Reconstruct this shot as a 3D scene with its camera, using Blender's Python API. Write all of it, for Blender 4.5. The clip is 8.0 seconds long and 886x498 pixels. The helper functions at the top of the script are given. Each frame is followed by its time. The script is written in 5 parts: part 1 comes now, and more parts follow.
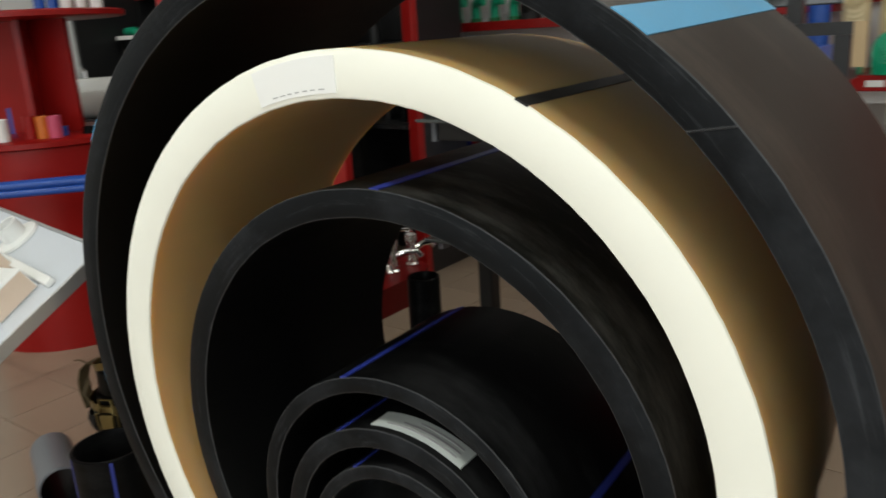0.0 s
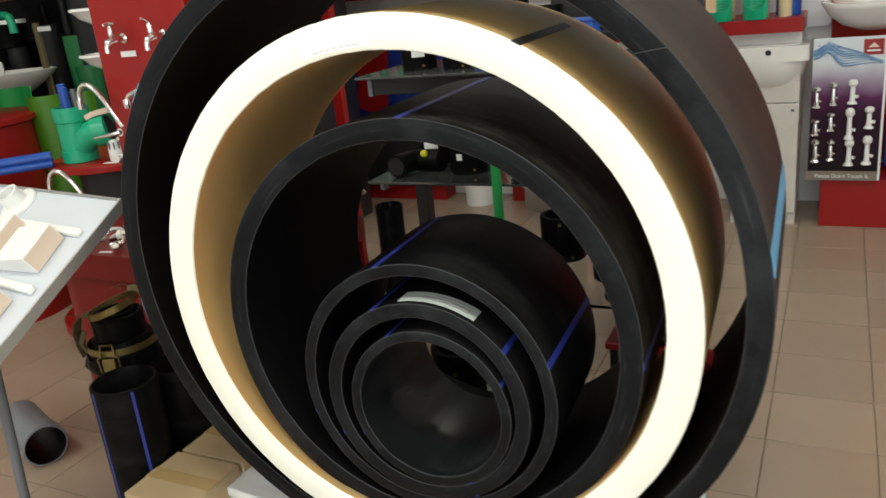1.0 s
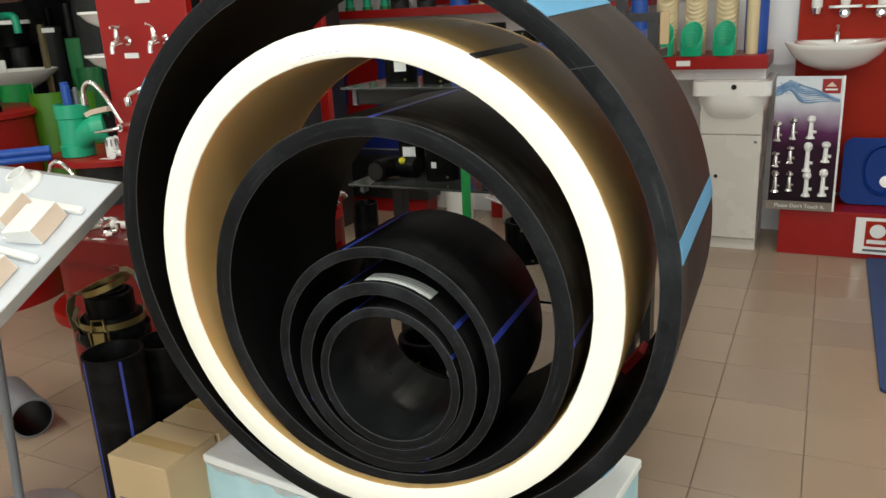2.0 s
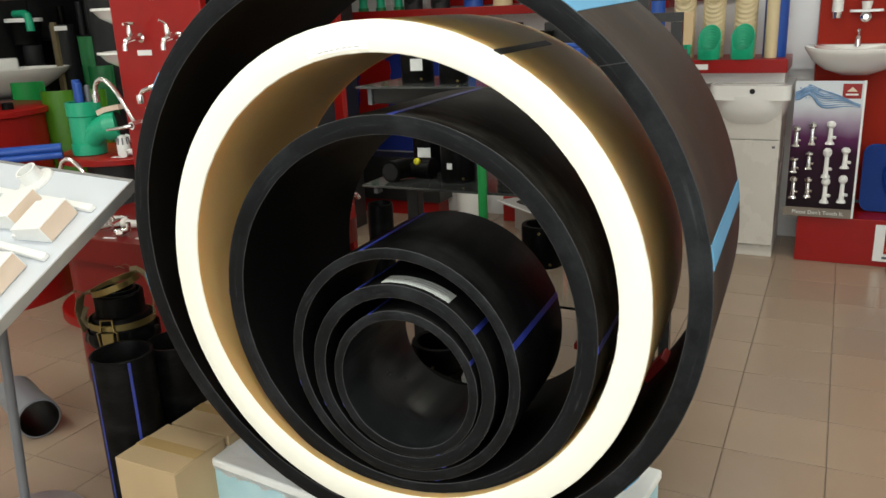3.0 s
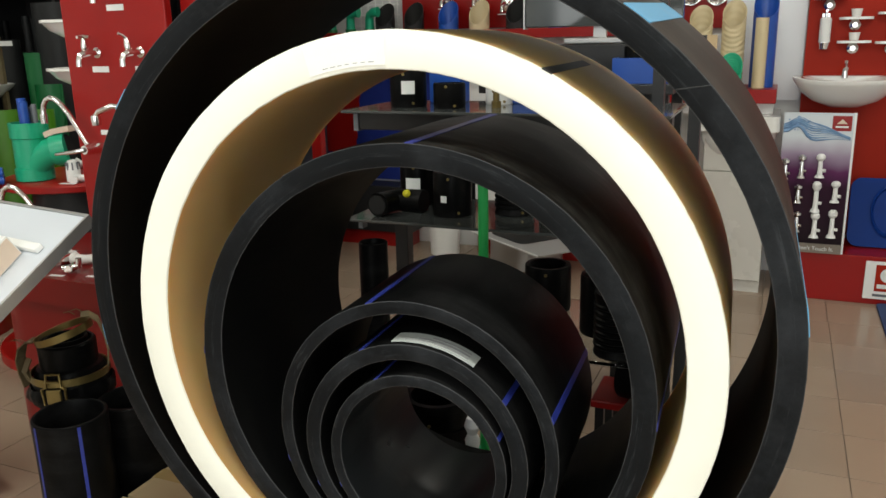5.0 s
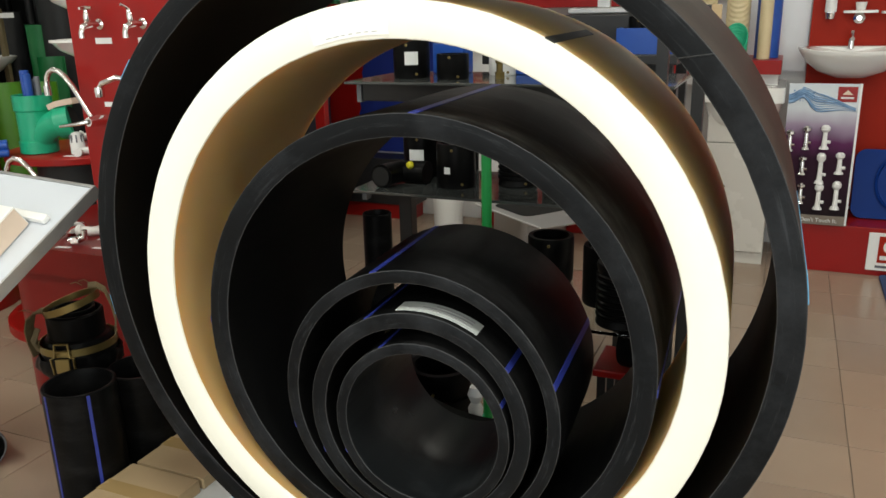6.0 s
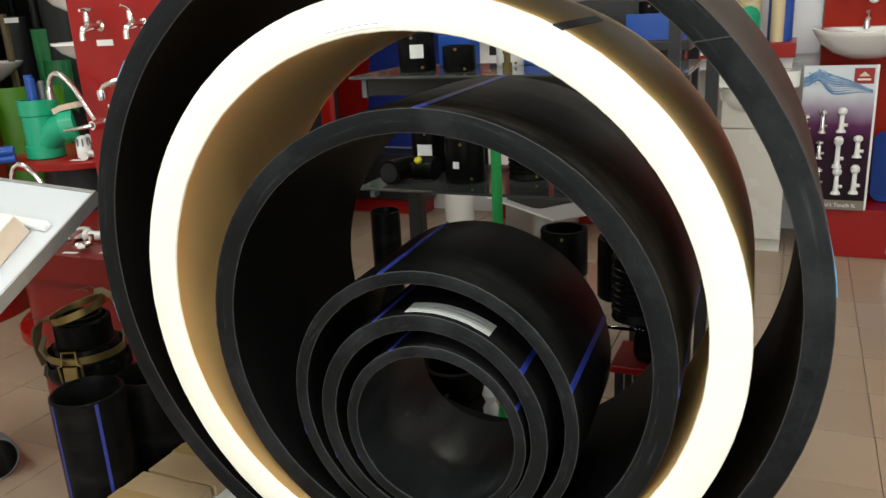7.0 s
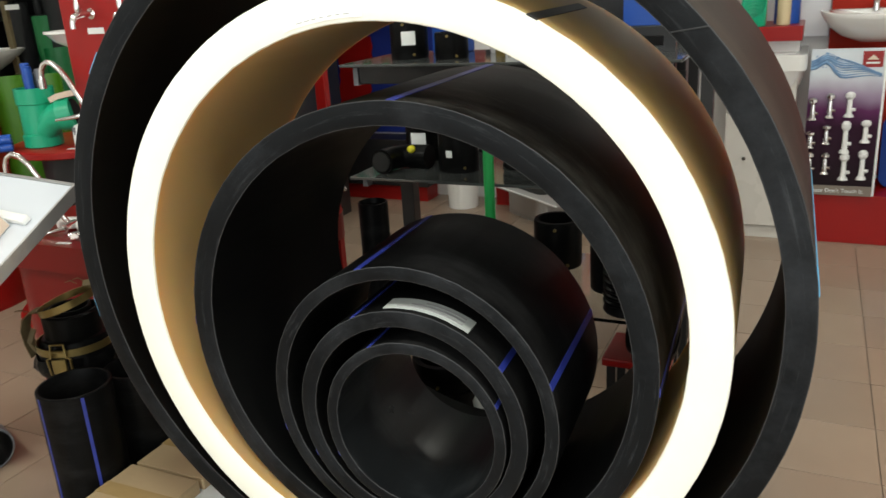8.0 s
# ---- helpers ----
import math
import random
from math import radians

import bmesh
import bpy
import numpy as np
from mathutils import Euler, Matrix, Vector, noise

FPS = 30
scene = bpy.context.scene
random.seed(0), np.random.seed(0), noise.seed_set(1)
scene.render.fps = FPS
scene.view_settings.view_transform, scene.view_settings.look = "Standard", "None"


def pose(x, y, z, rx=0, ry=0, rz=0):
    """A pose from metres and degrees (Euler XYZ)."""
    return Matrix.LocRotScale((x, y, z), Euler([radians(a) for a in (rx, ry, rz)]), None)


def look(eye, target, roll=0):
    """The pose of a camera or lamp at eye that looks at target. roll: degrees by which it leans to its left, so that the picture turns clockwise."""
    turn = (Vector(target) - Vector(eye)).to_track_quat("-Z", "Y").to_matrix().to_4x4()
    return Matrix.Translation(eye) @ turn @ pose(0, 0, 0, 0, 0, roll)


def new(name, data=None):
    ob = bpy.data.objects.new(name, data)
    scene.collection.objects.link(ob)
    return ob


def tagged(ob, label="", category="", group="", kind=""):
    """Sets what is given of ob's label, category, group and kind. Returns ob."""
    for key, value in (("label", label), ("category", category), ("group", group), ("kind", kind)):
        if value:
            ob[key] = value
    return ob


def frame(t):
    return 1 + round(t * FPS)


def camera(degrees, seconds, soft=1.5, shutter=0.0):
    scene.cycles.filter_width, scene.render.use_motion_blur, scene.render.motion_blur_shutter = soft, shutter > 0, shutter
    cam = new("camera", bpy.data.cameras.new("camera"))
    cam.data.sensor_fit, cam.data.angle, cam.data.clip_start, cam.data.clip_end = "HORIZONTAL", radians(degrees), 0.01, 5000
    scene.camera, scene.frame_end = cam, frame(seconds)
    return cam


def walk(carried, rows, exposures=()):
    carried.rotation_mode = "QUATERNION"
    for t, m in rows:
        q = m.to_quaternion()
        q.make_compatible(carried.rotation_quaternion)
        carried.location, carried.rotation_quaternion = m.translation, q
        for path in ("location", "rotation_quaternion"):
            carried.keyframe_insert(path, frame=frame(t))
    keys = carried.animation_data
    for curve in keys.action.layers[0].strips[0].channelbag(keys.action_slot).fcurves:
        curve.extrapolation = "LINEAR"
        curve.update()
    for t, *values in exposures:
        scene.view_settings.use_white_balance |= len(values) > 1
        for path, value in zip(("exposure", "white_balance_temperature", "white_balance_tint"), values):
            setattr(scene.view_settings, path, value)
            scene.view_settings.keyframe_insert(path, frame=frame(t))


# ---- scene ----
cam = camera(58.31, 8.0, shutter=0.4)
PATH = [
    (0, (0.6833, 1.0918, 1.3144), (-0.4600, 2.6002, 0.7822), -3.55),
    (0.2, (0.6676, 0.9977, 1.3010), (-0.3294, 2.6033, 0.7740), -4.04),
    (0.4, (0.6454, 0.8978, 1.3134), (-0.3593, 2.7622, 0.6573), -6.00),
    (0.5, (0.6468, 0.8484, 1.3200), (-0.2503, 2.5297, 0.7130), -6.74),
    (1, (0.6884, 0.6719, 1.3304), (-0.1800, 2.3576, 0.6945), -5.98),
    (1.2, (0.7351, 0.6342, 1.3217), (-0.1253, 2.3288, 0.6986), -4.55),
    (2.3, (0.8175, 0.4959, 1.3180), (-0.0244, 2.2174, 0.7455), -2.82),
    (2.5, (0.8066, 0.5080, 1.3112), (-0.0427, 2.2293, 0.7491), -2.85),
    (3, (0.7770, 0.5398, 1.3048), (-0.0825, 2.2519, 0.7306), -2.46),
    (3.5, (0.6906, 0.6193, 1.2978), (-0.1477, 2.3487, 0.7443), -2.01),
    (4, (0.5845, 0.6940, 1.2999), (-0.2129, 2.4513, 0.7746), -1.92),
    (4.5, (0.5662, 0.7108, 1.2907), (-0.1919, 2.4925, 0.7900), -1.29),
    (6, (0.5730, 0.6950, 1.2810), (-0.1862, 2.4520, 0.7009), -1.36),
    (6.5, (0.5615, 0.7306, 1.2804), (-0.2182, 2.4746, 0.6883), -2.42),
    (7, (0.5611, 0.7385, 1.2761), (-0.2269, 2.4778, 0.6813), -3.08),
    (7.5, (0.5715, 0.7490, 1.2764), (-0.1670, 2.5051, 0.6676), -3.12),
    (8, (0.5972, 0.7891, 1.2817), (-0.2157, 2.5037, 0.6498), -3.49),
]
walk(cam, [(t, look(eye, target, roll)) for t, eye, target, roll in PATH],
     exposures=((0, -0.62, 6560, 7), (0.4, -0.25, 6700, 7), (1.0, -0.15, 6760, 7), (2.5, -0.1, 6760, 7), (4.0, -0.2, 6760, 7), (4.6, -0.24, 6760, 7), (6.0, -0.15, 6760, 7), (8.0, -0.02, 6720, 7)))

# ---- light ----
world = bpy.data.worlds.new("world")
scene.world = world
world.use_nodes = True
world.node_tree.nodes["Background"].inputs[0].default_value = (0.75, 0.85, 1.0, 1)
world.node_tree.nodes["Background"].inputs[1].default_value = 0.4


def area(name, m, sx, sy, watts, colour):
    d = bpy.data.lights.new(name, "AREA")
    d.shape, d.size, d.size_y, d.energy, d.color = "RECTANGLE", sx, sy, watts, colour
    ob = new(name, d)
    ob.matrix_world = m
    return ob


# daylight added for an assumed, unseen shop front, and the tubes of the ceiling lights
area("assumed_front_daylight", look((0.6, -3.3, 1.75), (0.6, 0, 1.5)), 5.0, 2.2, 105, (0.93, 0.97, 1.0))
TUBES = [(x, y) for x in (-2.3, 0.3, 2.2) for y in (-1.6, 0.9, 3.4)]
for x, y in TUBES:
    area("ceiling_tube", look((x, y, 2.93), (x, y, 0)), 1.15, 0.16, 9 if y > 3 else 23, (0.97, 1.0, 0.92))


# ---- materials ----
def material(name, colour, rough=0.5, metal=0.0, vary=0.1, scale=6.0, bump=0.05, fine=180.0, colour2=None, spec=0.5, coat=0.0, sss=0.0, radius=(0.1, 0.06, 0.03), clear=0.0, island=0.0, scuff=None, rings=None):
    m = bpy.data.materials.new(name)
    m.use_nodes = True
    nt = m.node_tree
    b = nt.nodes["Principled BSDF"]
    tc = nt.nodes.new("ShaderNodeTexCoord")
    n1 = nt.nodes.new("ShaderNodeTexNoise")
    n1.inputs["Scale"].default_value, n1.inputs["Detail"].default_value = scale, 5
    n2 = nt.nodes.new("ShaderNodeTexNoise")
    n2.inputs["Scale"].default_value, n2.inputs["Detail"].default_value = fine, 3
    for n in (n1, n2):
        nt.links.new(tc.outputs["Object"], n.inputs["Vector"])
    ramp = nt.nodes.new("ShaderNodeMix")
    ramp.data_type = "RGBA"
    dark = tuple(c * (1 - vary) for c in colour)
    light = colour2 or tuple(min(1, c * (1 + vary)) for c in colour)
    ramp.inputs["A"].default_value, ramp.inputs["B"].default_value = (*dark, 1), (*light, 1)
    nt.links.new(n1.outputs["Fac"], ramp.inputs["Factor"])
    col = ramp.outputs["Result"]
    if scuff:
        ns = nt.nodes.new("ShaderNodeTexNoise")
        ns.inputs["Scale"].default_value, ns.inputs["Detail"].default_value, ns.inputs["Roughness"].default_value = 2.6, 9, 0.72
        mp = nt.nodes.new("ShaderNodeMapping")
        mp.inputs["Scale"].default_value = (1.0, 1.0, 3.0)
        nt.links.new(tc.outputs["Object"], mp.inputs["Vector"])
        nt.links.new(mp.outputs["Vector"], ns.inputs["Vector"])
        mr2 = nt.nodes.new("ShaderNodeMapRange")
        mr2.inputs["From Min"].default_value, mr2.inputs["From Max"].default_value = 0.50, 0.74
        nt.links.new(ns.outputs["Fac"], mr2.inputs["Value"])
        mx = nt.nodes.new("ShaderNodeMix")
        mx.data_type = "RGBA"
        mx.inputs["B"].default_value = (*scuff, 1)
        nt.links.new(mr2.outputs["Result"], mx.inputs["Factor"])
        nt.links.new(col, mx.inputs["A"])
        col = mx.outputs["Result"]
    if rings:
        # fine scratches that run round the sawn face
        sep = nt.nodes.new("ShaderNodeSeparateXYZ")
        nt.links.new(tc.outputs["Object"], sep.inputs["Vector"])
        turn = nt.nodes.new("ShaderNodeMath")
        turn.operation = "ARCTAN2"
        nt.links.new(sep.outputs["X"], turn.inputs[0])
        nt.links.new(sep.outputs["Y"], turn.inputs[1])
        flat = nt.nodes.new("ShaderNodeVectorMath")
        flat.operation = "MULTIPLY"
        flat.inputs[1].default_value = (1, 1, 0)
        nt.links.new(tc.outputs["Object"], flat.inputs[0])
        far = nt.nodes.new("ShaderNodeVectorMath")
        far.operation = "LENGTH"
        nt.links.new(flat.outputs["Vector"], far.inputs[0])
        polar = nt.nodes.new("ShaderNodeCombineXYZ")
        for src, dst, k in ((turn.outputs[0], "X", 2.2), (far.outputs["Value"], "Y", 70.0)):
            mul = nt.nodes.new("ShaderNodeMath")
            mul.operation = "MULTIPLY"
            mul.inputs[1].default_value = k
            nt.links.new(src, mul.inputs[0])
            nt.links.new(mul.outputs[0], polar.inputs[dst])
        nr = nt.nodes.new("ShaderNodeTexNoise")
        nr.inputs["Scale"].default_value, nr.inputs["Detail"].default_value, nr.inputs["Roughness"].default_value = 1.6, 8, 0.75
        nt.links.new(polar.outputs["Vector"], nr.inputs["Vector"])
        mr3 = nt.nodes.new("ShaderNodeMapRange")
        mr3.inputs["From Min"].default_value, mr3.inputs["From Max"].default_value, mr3.inputs["To Max"].default_value = 0.56, 0.82, 0.75
        nt.links.new(nr.outputs["Fac"], mr3.inputs["Value"])
        mx3 = nt.nodes.new("ShaderNodeMix")
        mx3.data_type = "RGBA"
        mx3.inputs["B"].default_value = (*rings, 1)
        nt.links.new(mr3.outputs["Result"], mx3.inputs["Factor"])
        nt.links.new(col, mx3.inputs["A"])
        col = mx3.outputs["Result"]
    if island:
        info = nt.nodes.new("ShaderNodeObjectInfo")
        hsv = nt.nodes.new("ShaderNodeHueSaturation")
        mr = nt.nodes.new("ShaderNodeMapRange")
        mr.inputs["To Min"].default_value, mr.inputs["To Max"].default_value = 1 - island, 1 + island
        nt.links.new(info.outputs["Random"], mr.inputs["Value"])
        nt.links.new(mr.outputs["Result"], hsv.inputs["Value"])
        nt.links.new(col, hsv.inputs["Color"])
        col = hsv.outputs["Color"]
    nt.links.new(col, b.inputs["Base Color"])
    rr = nt.nodes.new("ShaderNodeMapRange")
    rr.inputs["To Min"].default_value, rr.inputs["To Max"].default_value = max(0, rough - 0.08), min(1, rough + 0.1)
    nt.links.new(n1.outputs["Fac"], rr.inputs["Value"])
    nt.links.new(rr.outputs["Result"], b.inputs["Roughness"])
    b.inputs["Metallic"].default_value = metal
    b.inputs["Specular IOR Level"].default_value = spec
    b.inputs["Coat Weight"].default_value = coat
    b.inputs["Transmission Weight"].default_value = clear
    if sss:
        b.inputs["Subsurface Weight"].default_value = sss
        b.inputs["Subsurface Radius"].default_value = radius
        b.inputs["Subsurface Scale"].default_value = 1.0
    if bump:
        bp = nt.nodes.new("ShaderNodeBump")
        bp.inputs["Strength"].default_value, bp.inputs["Distance"].default_value = bump, 0.004
        nt.links.new(n2.outputs["Fac"], bp.inputs["Height"])
        nt.links.new(bp.outputs["Normal"], b.inputs["Normal"])
    return m


HDPE = material("black_polyethylene", (0.0030, 0.0032, 0.0034), 0.36, scuff=(0.020, 0.020, 0.021), spec=0.08, vary=0.4, scale=5, bump=0.02, fine=160, colour2=(0.0055, 0.0055, 0.0058))
HDPE_DUSTY = material("dust_smeared_black_polyethylene", (0.0038, 0.0040, 0.0038), 0.42, scuff=(0.066, 0.065, 0.062), spec=0.10, vary=0.4, scale=4, bump=0.03, fine=160, colour2=(0.013, 0.013, 0.012))
HDPE_AND_BORE_SHADE = material("smooth_black_polyethylene_and_bore_shade", (0.0022, 0.0024, 0.0026), 0.45, spec=0.10, vary=0.4, scale=5, bump=0.02, fine=160, colour2=(0.0045, 0.0046, 0.0048))
HDPE_SHINY = material("glossy_black_polyethylene", (0.0040, 0.0046, 0.0052), 0.30, spec=0.45, vary=0.4, scale=6, bump=0.02, fine=160, colour2=(0.010, 0.012, 0.014), scuff=(0.030, 0.034, 0.038))
HDPE_CUT = material("sawn_black_polyethylene", (0.0024, 0.0030, 0.0036), 0.50, spec=0.12, vary=0.5, scale=7, bump=0.06, fine=300, colour2=(0.010, 0.0116, 0.014), scuff=(0.028, 0.031, 0.036), rings=(0.070, 0.076, 0.085))
BURR = material("shaved_edge", (0.014, 0.016, 0.019), 0.5, vary=0.9, scale=40, bump=0.05, colour2=(0.045, 0.049, 0.055))
HDPE_OLD = material("dusty_black_polyethylene", (0.0130, 0.0080, 0.0054), 0.46, spec=0.28, vary=0.3, scale=3, bump=0.02, fine=120, colour2=(0.024, 0.0150, 0.0105), scuff=(0.046, 0.032, 0.024))
# one cream plastic twice: skin and bore coloured as shaded, sawn face as lit
CREAM_SHADED = material("shaded_natural_polypropylene", (0.44, 0.290, 0.120), 0.42, spec=0.55, vary=0.10, scale=5, bump=0.03, fine=120, sss=1.0, radius=(0.082, 0.048, 0.018))
CREAM_CUT_LIT = material("lit_sawn_natural_polypropylene", (0.93, 0.935, 0.85), 0.5, vary=0.04, scale=9, bump=0.05, fine=200)
BLUE_STRIPE = material("blue_stripe", (0.024, 0.040, 0.28), 0.4, vary=0.3, scale=20)
SKY_STRIPE = material("light_blue_stripe", (0.10, 0.36, 0.62), 0.45, vary=0.15, scale=12)
INK = material("black_marker", (0.012, 0.011, 0.010), 0.5, vary=0.3)
PAPER = material("white_label_paper", (0.78, 0.80, 0.80), 0.6, vary=0.04)
FAINT = material("pale_grey_print", (0.34, 0.34, 0.36), 0.7, vary=0.2)
STICKER = material("bright_sticker_paper", (0.89, 0.90, 0.89), 0.5, vary=0.02)
PRINT = material("grey_print", (0.12, 0.12, 0.14), 0.7, vary=0.1)
RED = material("red_laminate", (0.29, 0.008, 0.007), 0.33, vary=0.12, scale=3, bump=0.02, spec=0.3)
RED_WALL = material("red_orange_panel", (0.36, 0.022, 0.010), 0.42, vary=0.08, scale=2, bump=0.02, spec=0.10)
# dark red of the counter, with the shade on its front mixed into the colour
RED_DARK_SHADED = material("shaded_maroon_laminate", (0.17, 0.0062, 0.0058), 0.30, vary=0.15, scale=3, bump=0.02, spec=0.22)
WALL = material("white_painted_wall", (0.77, 0.78, 0.78), 0.6, vary=0.05, scale=2, bump=0.08)
CEIL = material("white_ceiling", (0.78, 0.78, 0.77), 0.7, vary=0.03, scale=2, bump=0.05)
TILE = material("beige_floor_tile", (0.345, 0.260, 0.192), 0.20, vary=0.10, scale=3.5, bump=0.015, fine=40, island=0.05)
GROUT = material("tile_grout", (0.29, 0.225, 0.175), 0.8, vary=0.2)
CERAMIC = material("white_ceramic", (0.82, 0.82, 0.80), 0.08, vary=0.02, bump=0.0, coat=0.4)
LACQUER = material("white_lacquer", (0.62, 0.60, 0.56), 0.25, vary=0.03, bump=0.02)
CHROME = material("chrome", (0.80, 0.79, 0.78), 0.1, metal=1.0, vary=0.04, bump=0.0)
BLACK = material("black_powder_coat", (0.015, 0.015, 0.016), 0.35, vary=0.25, bump=0.06)
GLASS_DARK = material("smoked_glass", (0.062, 0.068, 0.068), 0.07, spec=0.8, vary=0.1, bump=0.0)
GLASS_CLEAR = material("clear_glass", (0.86, 0.90, 0.88), 0.02, vary=0.01, bump=0.0, clear=1.0)
CARD = material("brown_cardboard", (0.47, 0.345, 0.20), 0.75, vary=0.10, scale=5, bump=0.12, fine=70)
CARD_IN = material("packing_tape", (0.42, 0.29, 0.13), 0.25, vary=0.08)
FOAM_TOP = material("white_polystyrene", (0.84, 0.87, 0.87), 0.6, vary=0.08, scale=10, bump=0.3, fine=45)
FOAM_BLUE = material("pale_blue_paint", (0.36, 0.70, 0.83), 0.55, vary=0.22, scale=9, bump=0.15, fine=50, colour2=(0.62, 0.86, 0.92))
GREY_BOARD = material("grey_sample_board", (0.60, 0.64, 0.70), 0.4, vary=0.05)
WHITE_PVC = material("white_pvc", (0.84, 0.85, 0.84), 0.35, vary=0.03, bump=0.02)
WOODFOIL = material("pale_wood_sample", (0.70, 0.56, 0.45), 0.5, vary=0.10, scale=20)
ALU = material("brushed_aluminium", (0.50, 0.50, 0.50), 0.35, metal=0.85, vary=0.1)
GREEN = material("green_pipe_plastic", (0.012, 0.40, 0.22), 0.35, vary=0.12, bump=0.03)
GREEN_BRIGHT = material("bright_green_plastic", (0.015, 0.40, 0.09), 0.35, vary=0.1)
GREEN_DARK = material("dark_green_plastic", (0.008, 0.16, 0.045), 0.4, vary=0.15)
LIME = material("lime_green_panel", (0.055, 0.19, 0.008), 0.4, vary=0.15)
BLUE = material("blue_plastic", (0.016, 0.085, 0.42), 0.3, vary=0.12)
BLUE_DEEP = material("deep_blue_print", (0.012, 0.026, 0.19), 0.45, vary=0.15, spec=0.2)
BLUE_PAN = material("blue_ceramic", (0.006, 0.034, 0.20), 0.30, spec=0.06, vary=0.1, bump=0.0)
BEIGE = material("beige_plastic", (0.66, 0.55, 0.34), 0.45, vary=0.08)
GREYPIPE = material("grey_pvc", (0.16, 0.17, 0.19), 0.35, vary=0.1)
DARKGREY = material("dark_grey_pipe", (0.022, 0.0235, 0.025), 0.45, vary=0.2, spec=0.25)
BRASS = material("olive_brass", (0.22, 0.165, 0.06), 0.38, metal=0.8, vary=0.25, scale=14)
FABRIC = material("olive_webbing", (0.14, 0.11, 0.055), 0.8, vary=0.2, scale=40, bump=0.3)
YELLOW = material("yellow_cap", (0.60, 0.55, 0.02), 0.4)
# near-black that paints the shade inside openings
SHADOW_GAP = material("painted_opening_shade", (0.006, 0.006, 0.006), 0.8)
EMIT = bpy.data.materials.new("lamp_diffuser")
EMIT.use_nodes = True
EMIT.node_tree.nodes["Principled BSDF"].inputs["Emission Color"].default_value = (1, 0.97, 0.92, 1)
EMIT.node_tree.nodes["Principled BSDF"].inputs["Emission Strength"].default_value = 6.0


# ---- mesh helpers ----
def part(name, bm, mat, parent=None, label="", smooth=False):
    me = bpy.data.meshes.new(name)
    bmesh.ops.recalc_face_normals(bm, faces=bm.faces)
    bm.to_mesh(me)
    bm.free()
    for m in mat if isinstance(mat, (list, tuple)) else (mat,):
        me.materials.append(m)
    if smooth:
        me.set_sharp_from_angle(angle=radians(35))
        for p in me.polygons:
            p.use_smooth = True
    ob = new(name, me)
    ob.parent = parent
    if label:
        ob["label"] = label
    return ob


def thing(name, m, label, category, group="", kind=""):
    ob = new(name)
    ob.matrix_world = m
    ob.empty_display_size = 0.05
    return tagged(ob, label, category, group, kind)


def box(bm, x0, x1, y0, y1, z0, z1, bevel=0.0, m=None, mat=0):
    r = bmesh.ops.create_cube(bm, size=1.0)
    vs = r["verts"]
    bmesh.ops.transform(bm, verts=vs, matrix=Matrix.Translation(((x0 + x1) / 2, (y0 + y1) / 2, (z0 + z1) / 2)) @ Matrix.Diagonal((abs(x1 - x0), abs(y1 - y0), abs(z1 - z0), 1)))
    faces = {f for v in vs for f in v.link_faces}
    for f in faces:
        f.material_index = mat
    if bevel:
        es = {e for v in vs for e in v.link_edges}
        r = bmesh.ops.bevel(bm, geom=list(es), offset=bevel, segments=2, affect="EDGES", profile=0.5)
        vs = list({v for f in r["faces"] for v in f.verts} | {v for v in vs if v.is_valid})
    if m is not None:
        bmesh.ops.transform(bm, verts=[v for v in vs if v.is_valid], matrix=m)
    return bm


def boxed(*a, **k):
    return box(bmesh.new(), *a, **k)


def lathe(bm, profile, n=48, m=None, close=True, mats=None, a0=0.0, a1=2 * math.pi):
    """Turns (radius, height) pairs about local Z. close joins the last pair to the first."""
    full = abs(a1 - a0 - 2 * math.pi) < 1e-6
    rows = []
    for i in range(n if full else n + 1):
        a = a0 + (a1 - a0) * i / n
        rows.append([bm.verts.new((r * math.cos(a), r * math.sin(a), h)) for r, h in profile])
    k = len(profile)
    for i in range(n):
        p, q = rows[i], rows[(i + 1) % len(rows)]
        for j in range(k if close else k - 1):
            f = bm.faces.new((p[j], q[j], q[(j + 1) % k], p[(j + 1) % k]))
            if mats:
                f.material_index = mats[j]
    if not full and close:
        bm.faces.new(rows[0])
        bm.faces.new(rows[-1])
    if m is not None:
        bmesh.ops.transform(bm, verts=[v for r in rows for v in r], matrix=m)
    return bm


def turned(profile, **k):
    return lathe(bmesh.new(), profile, **k)


def solid(profile, **k):
    """A turned solid, whose profile starts and ends near the axis."""
    return lathe(bmesh.new(), [(0.0005, profile[0][1]), *profile, (0.0005, profile[-1][1])], **k)


def sweep(bm, points, radius, n=10, closed=False):
    """A round rod along points; radius is a number or one for each point."""
    pts = [Vector(p) for p in points]
    rows, up = [], Vector((0.13, 0.31, 0.94))
    for i, p in enumerate(pts):
        d = (pts[min(i + 1, len(pts) - 1)] - pts[max(i - 1, 0)]).normalized()
        u = (up - d * up.dot(d)).normalized()
        up = u
        v = d.cross(u)
        r = radius[i] if isinstance(radius, (list, tuple)) else radius
        rows.append([bm.verts.new(p + r * (math.cos(2 * math.pi * k / n) * u + math.sin(2 * math.pi * k / n) * v)) for k in range(n)])
    for a, b in zip(rows, rows[1:]):
        for k in range(n):
            bm.faces.new((a[k], a[(k + 1) % n], b[(k + 1) % n], b[k]))
    bm.faces.new(rows[0])
    bm.faces.new(rows[-1])
    return bm


def rod(points, radius, **k):
    return sweep(bmesh.new(), points, radius, **k)


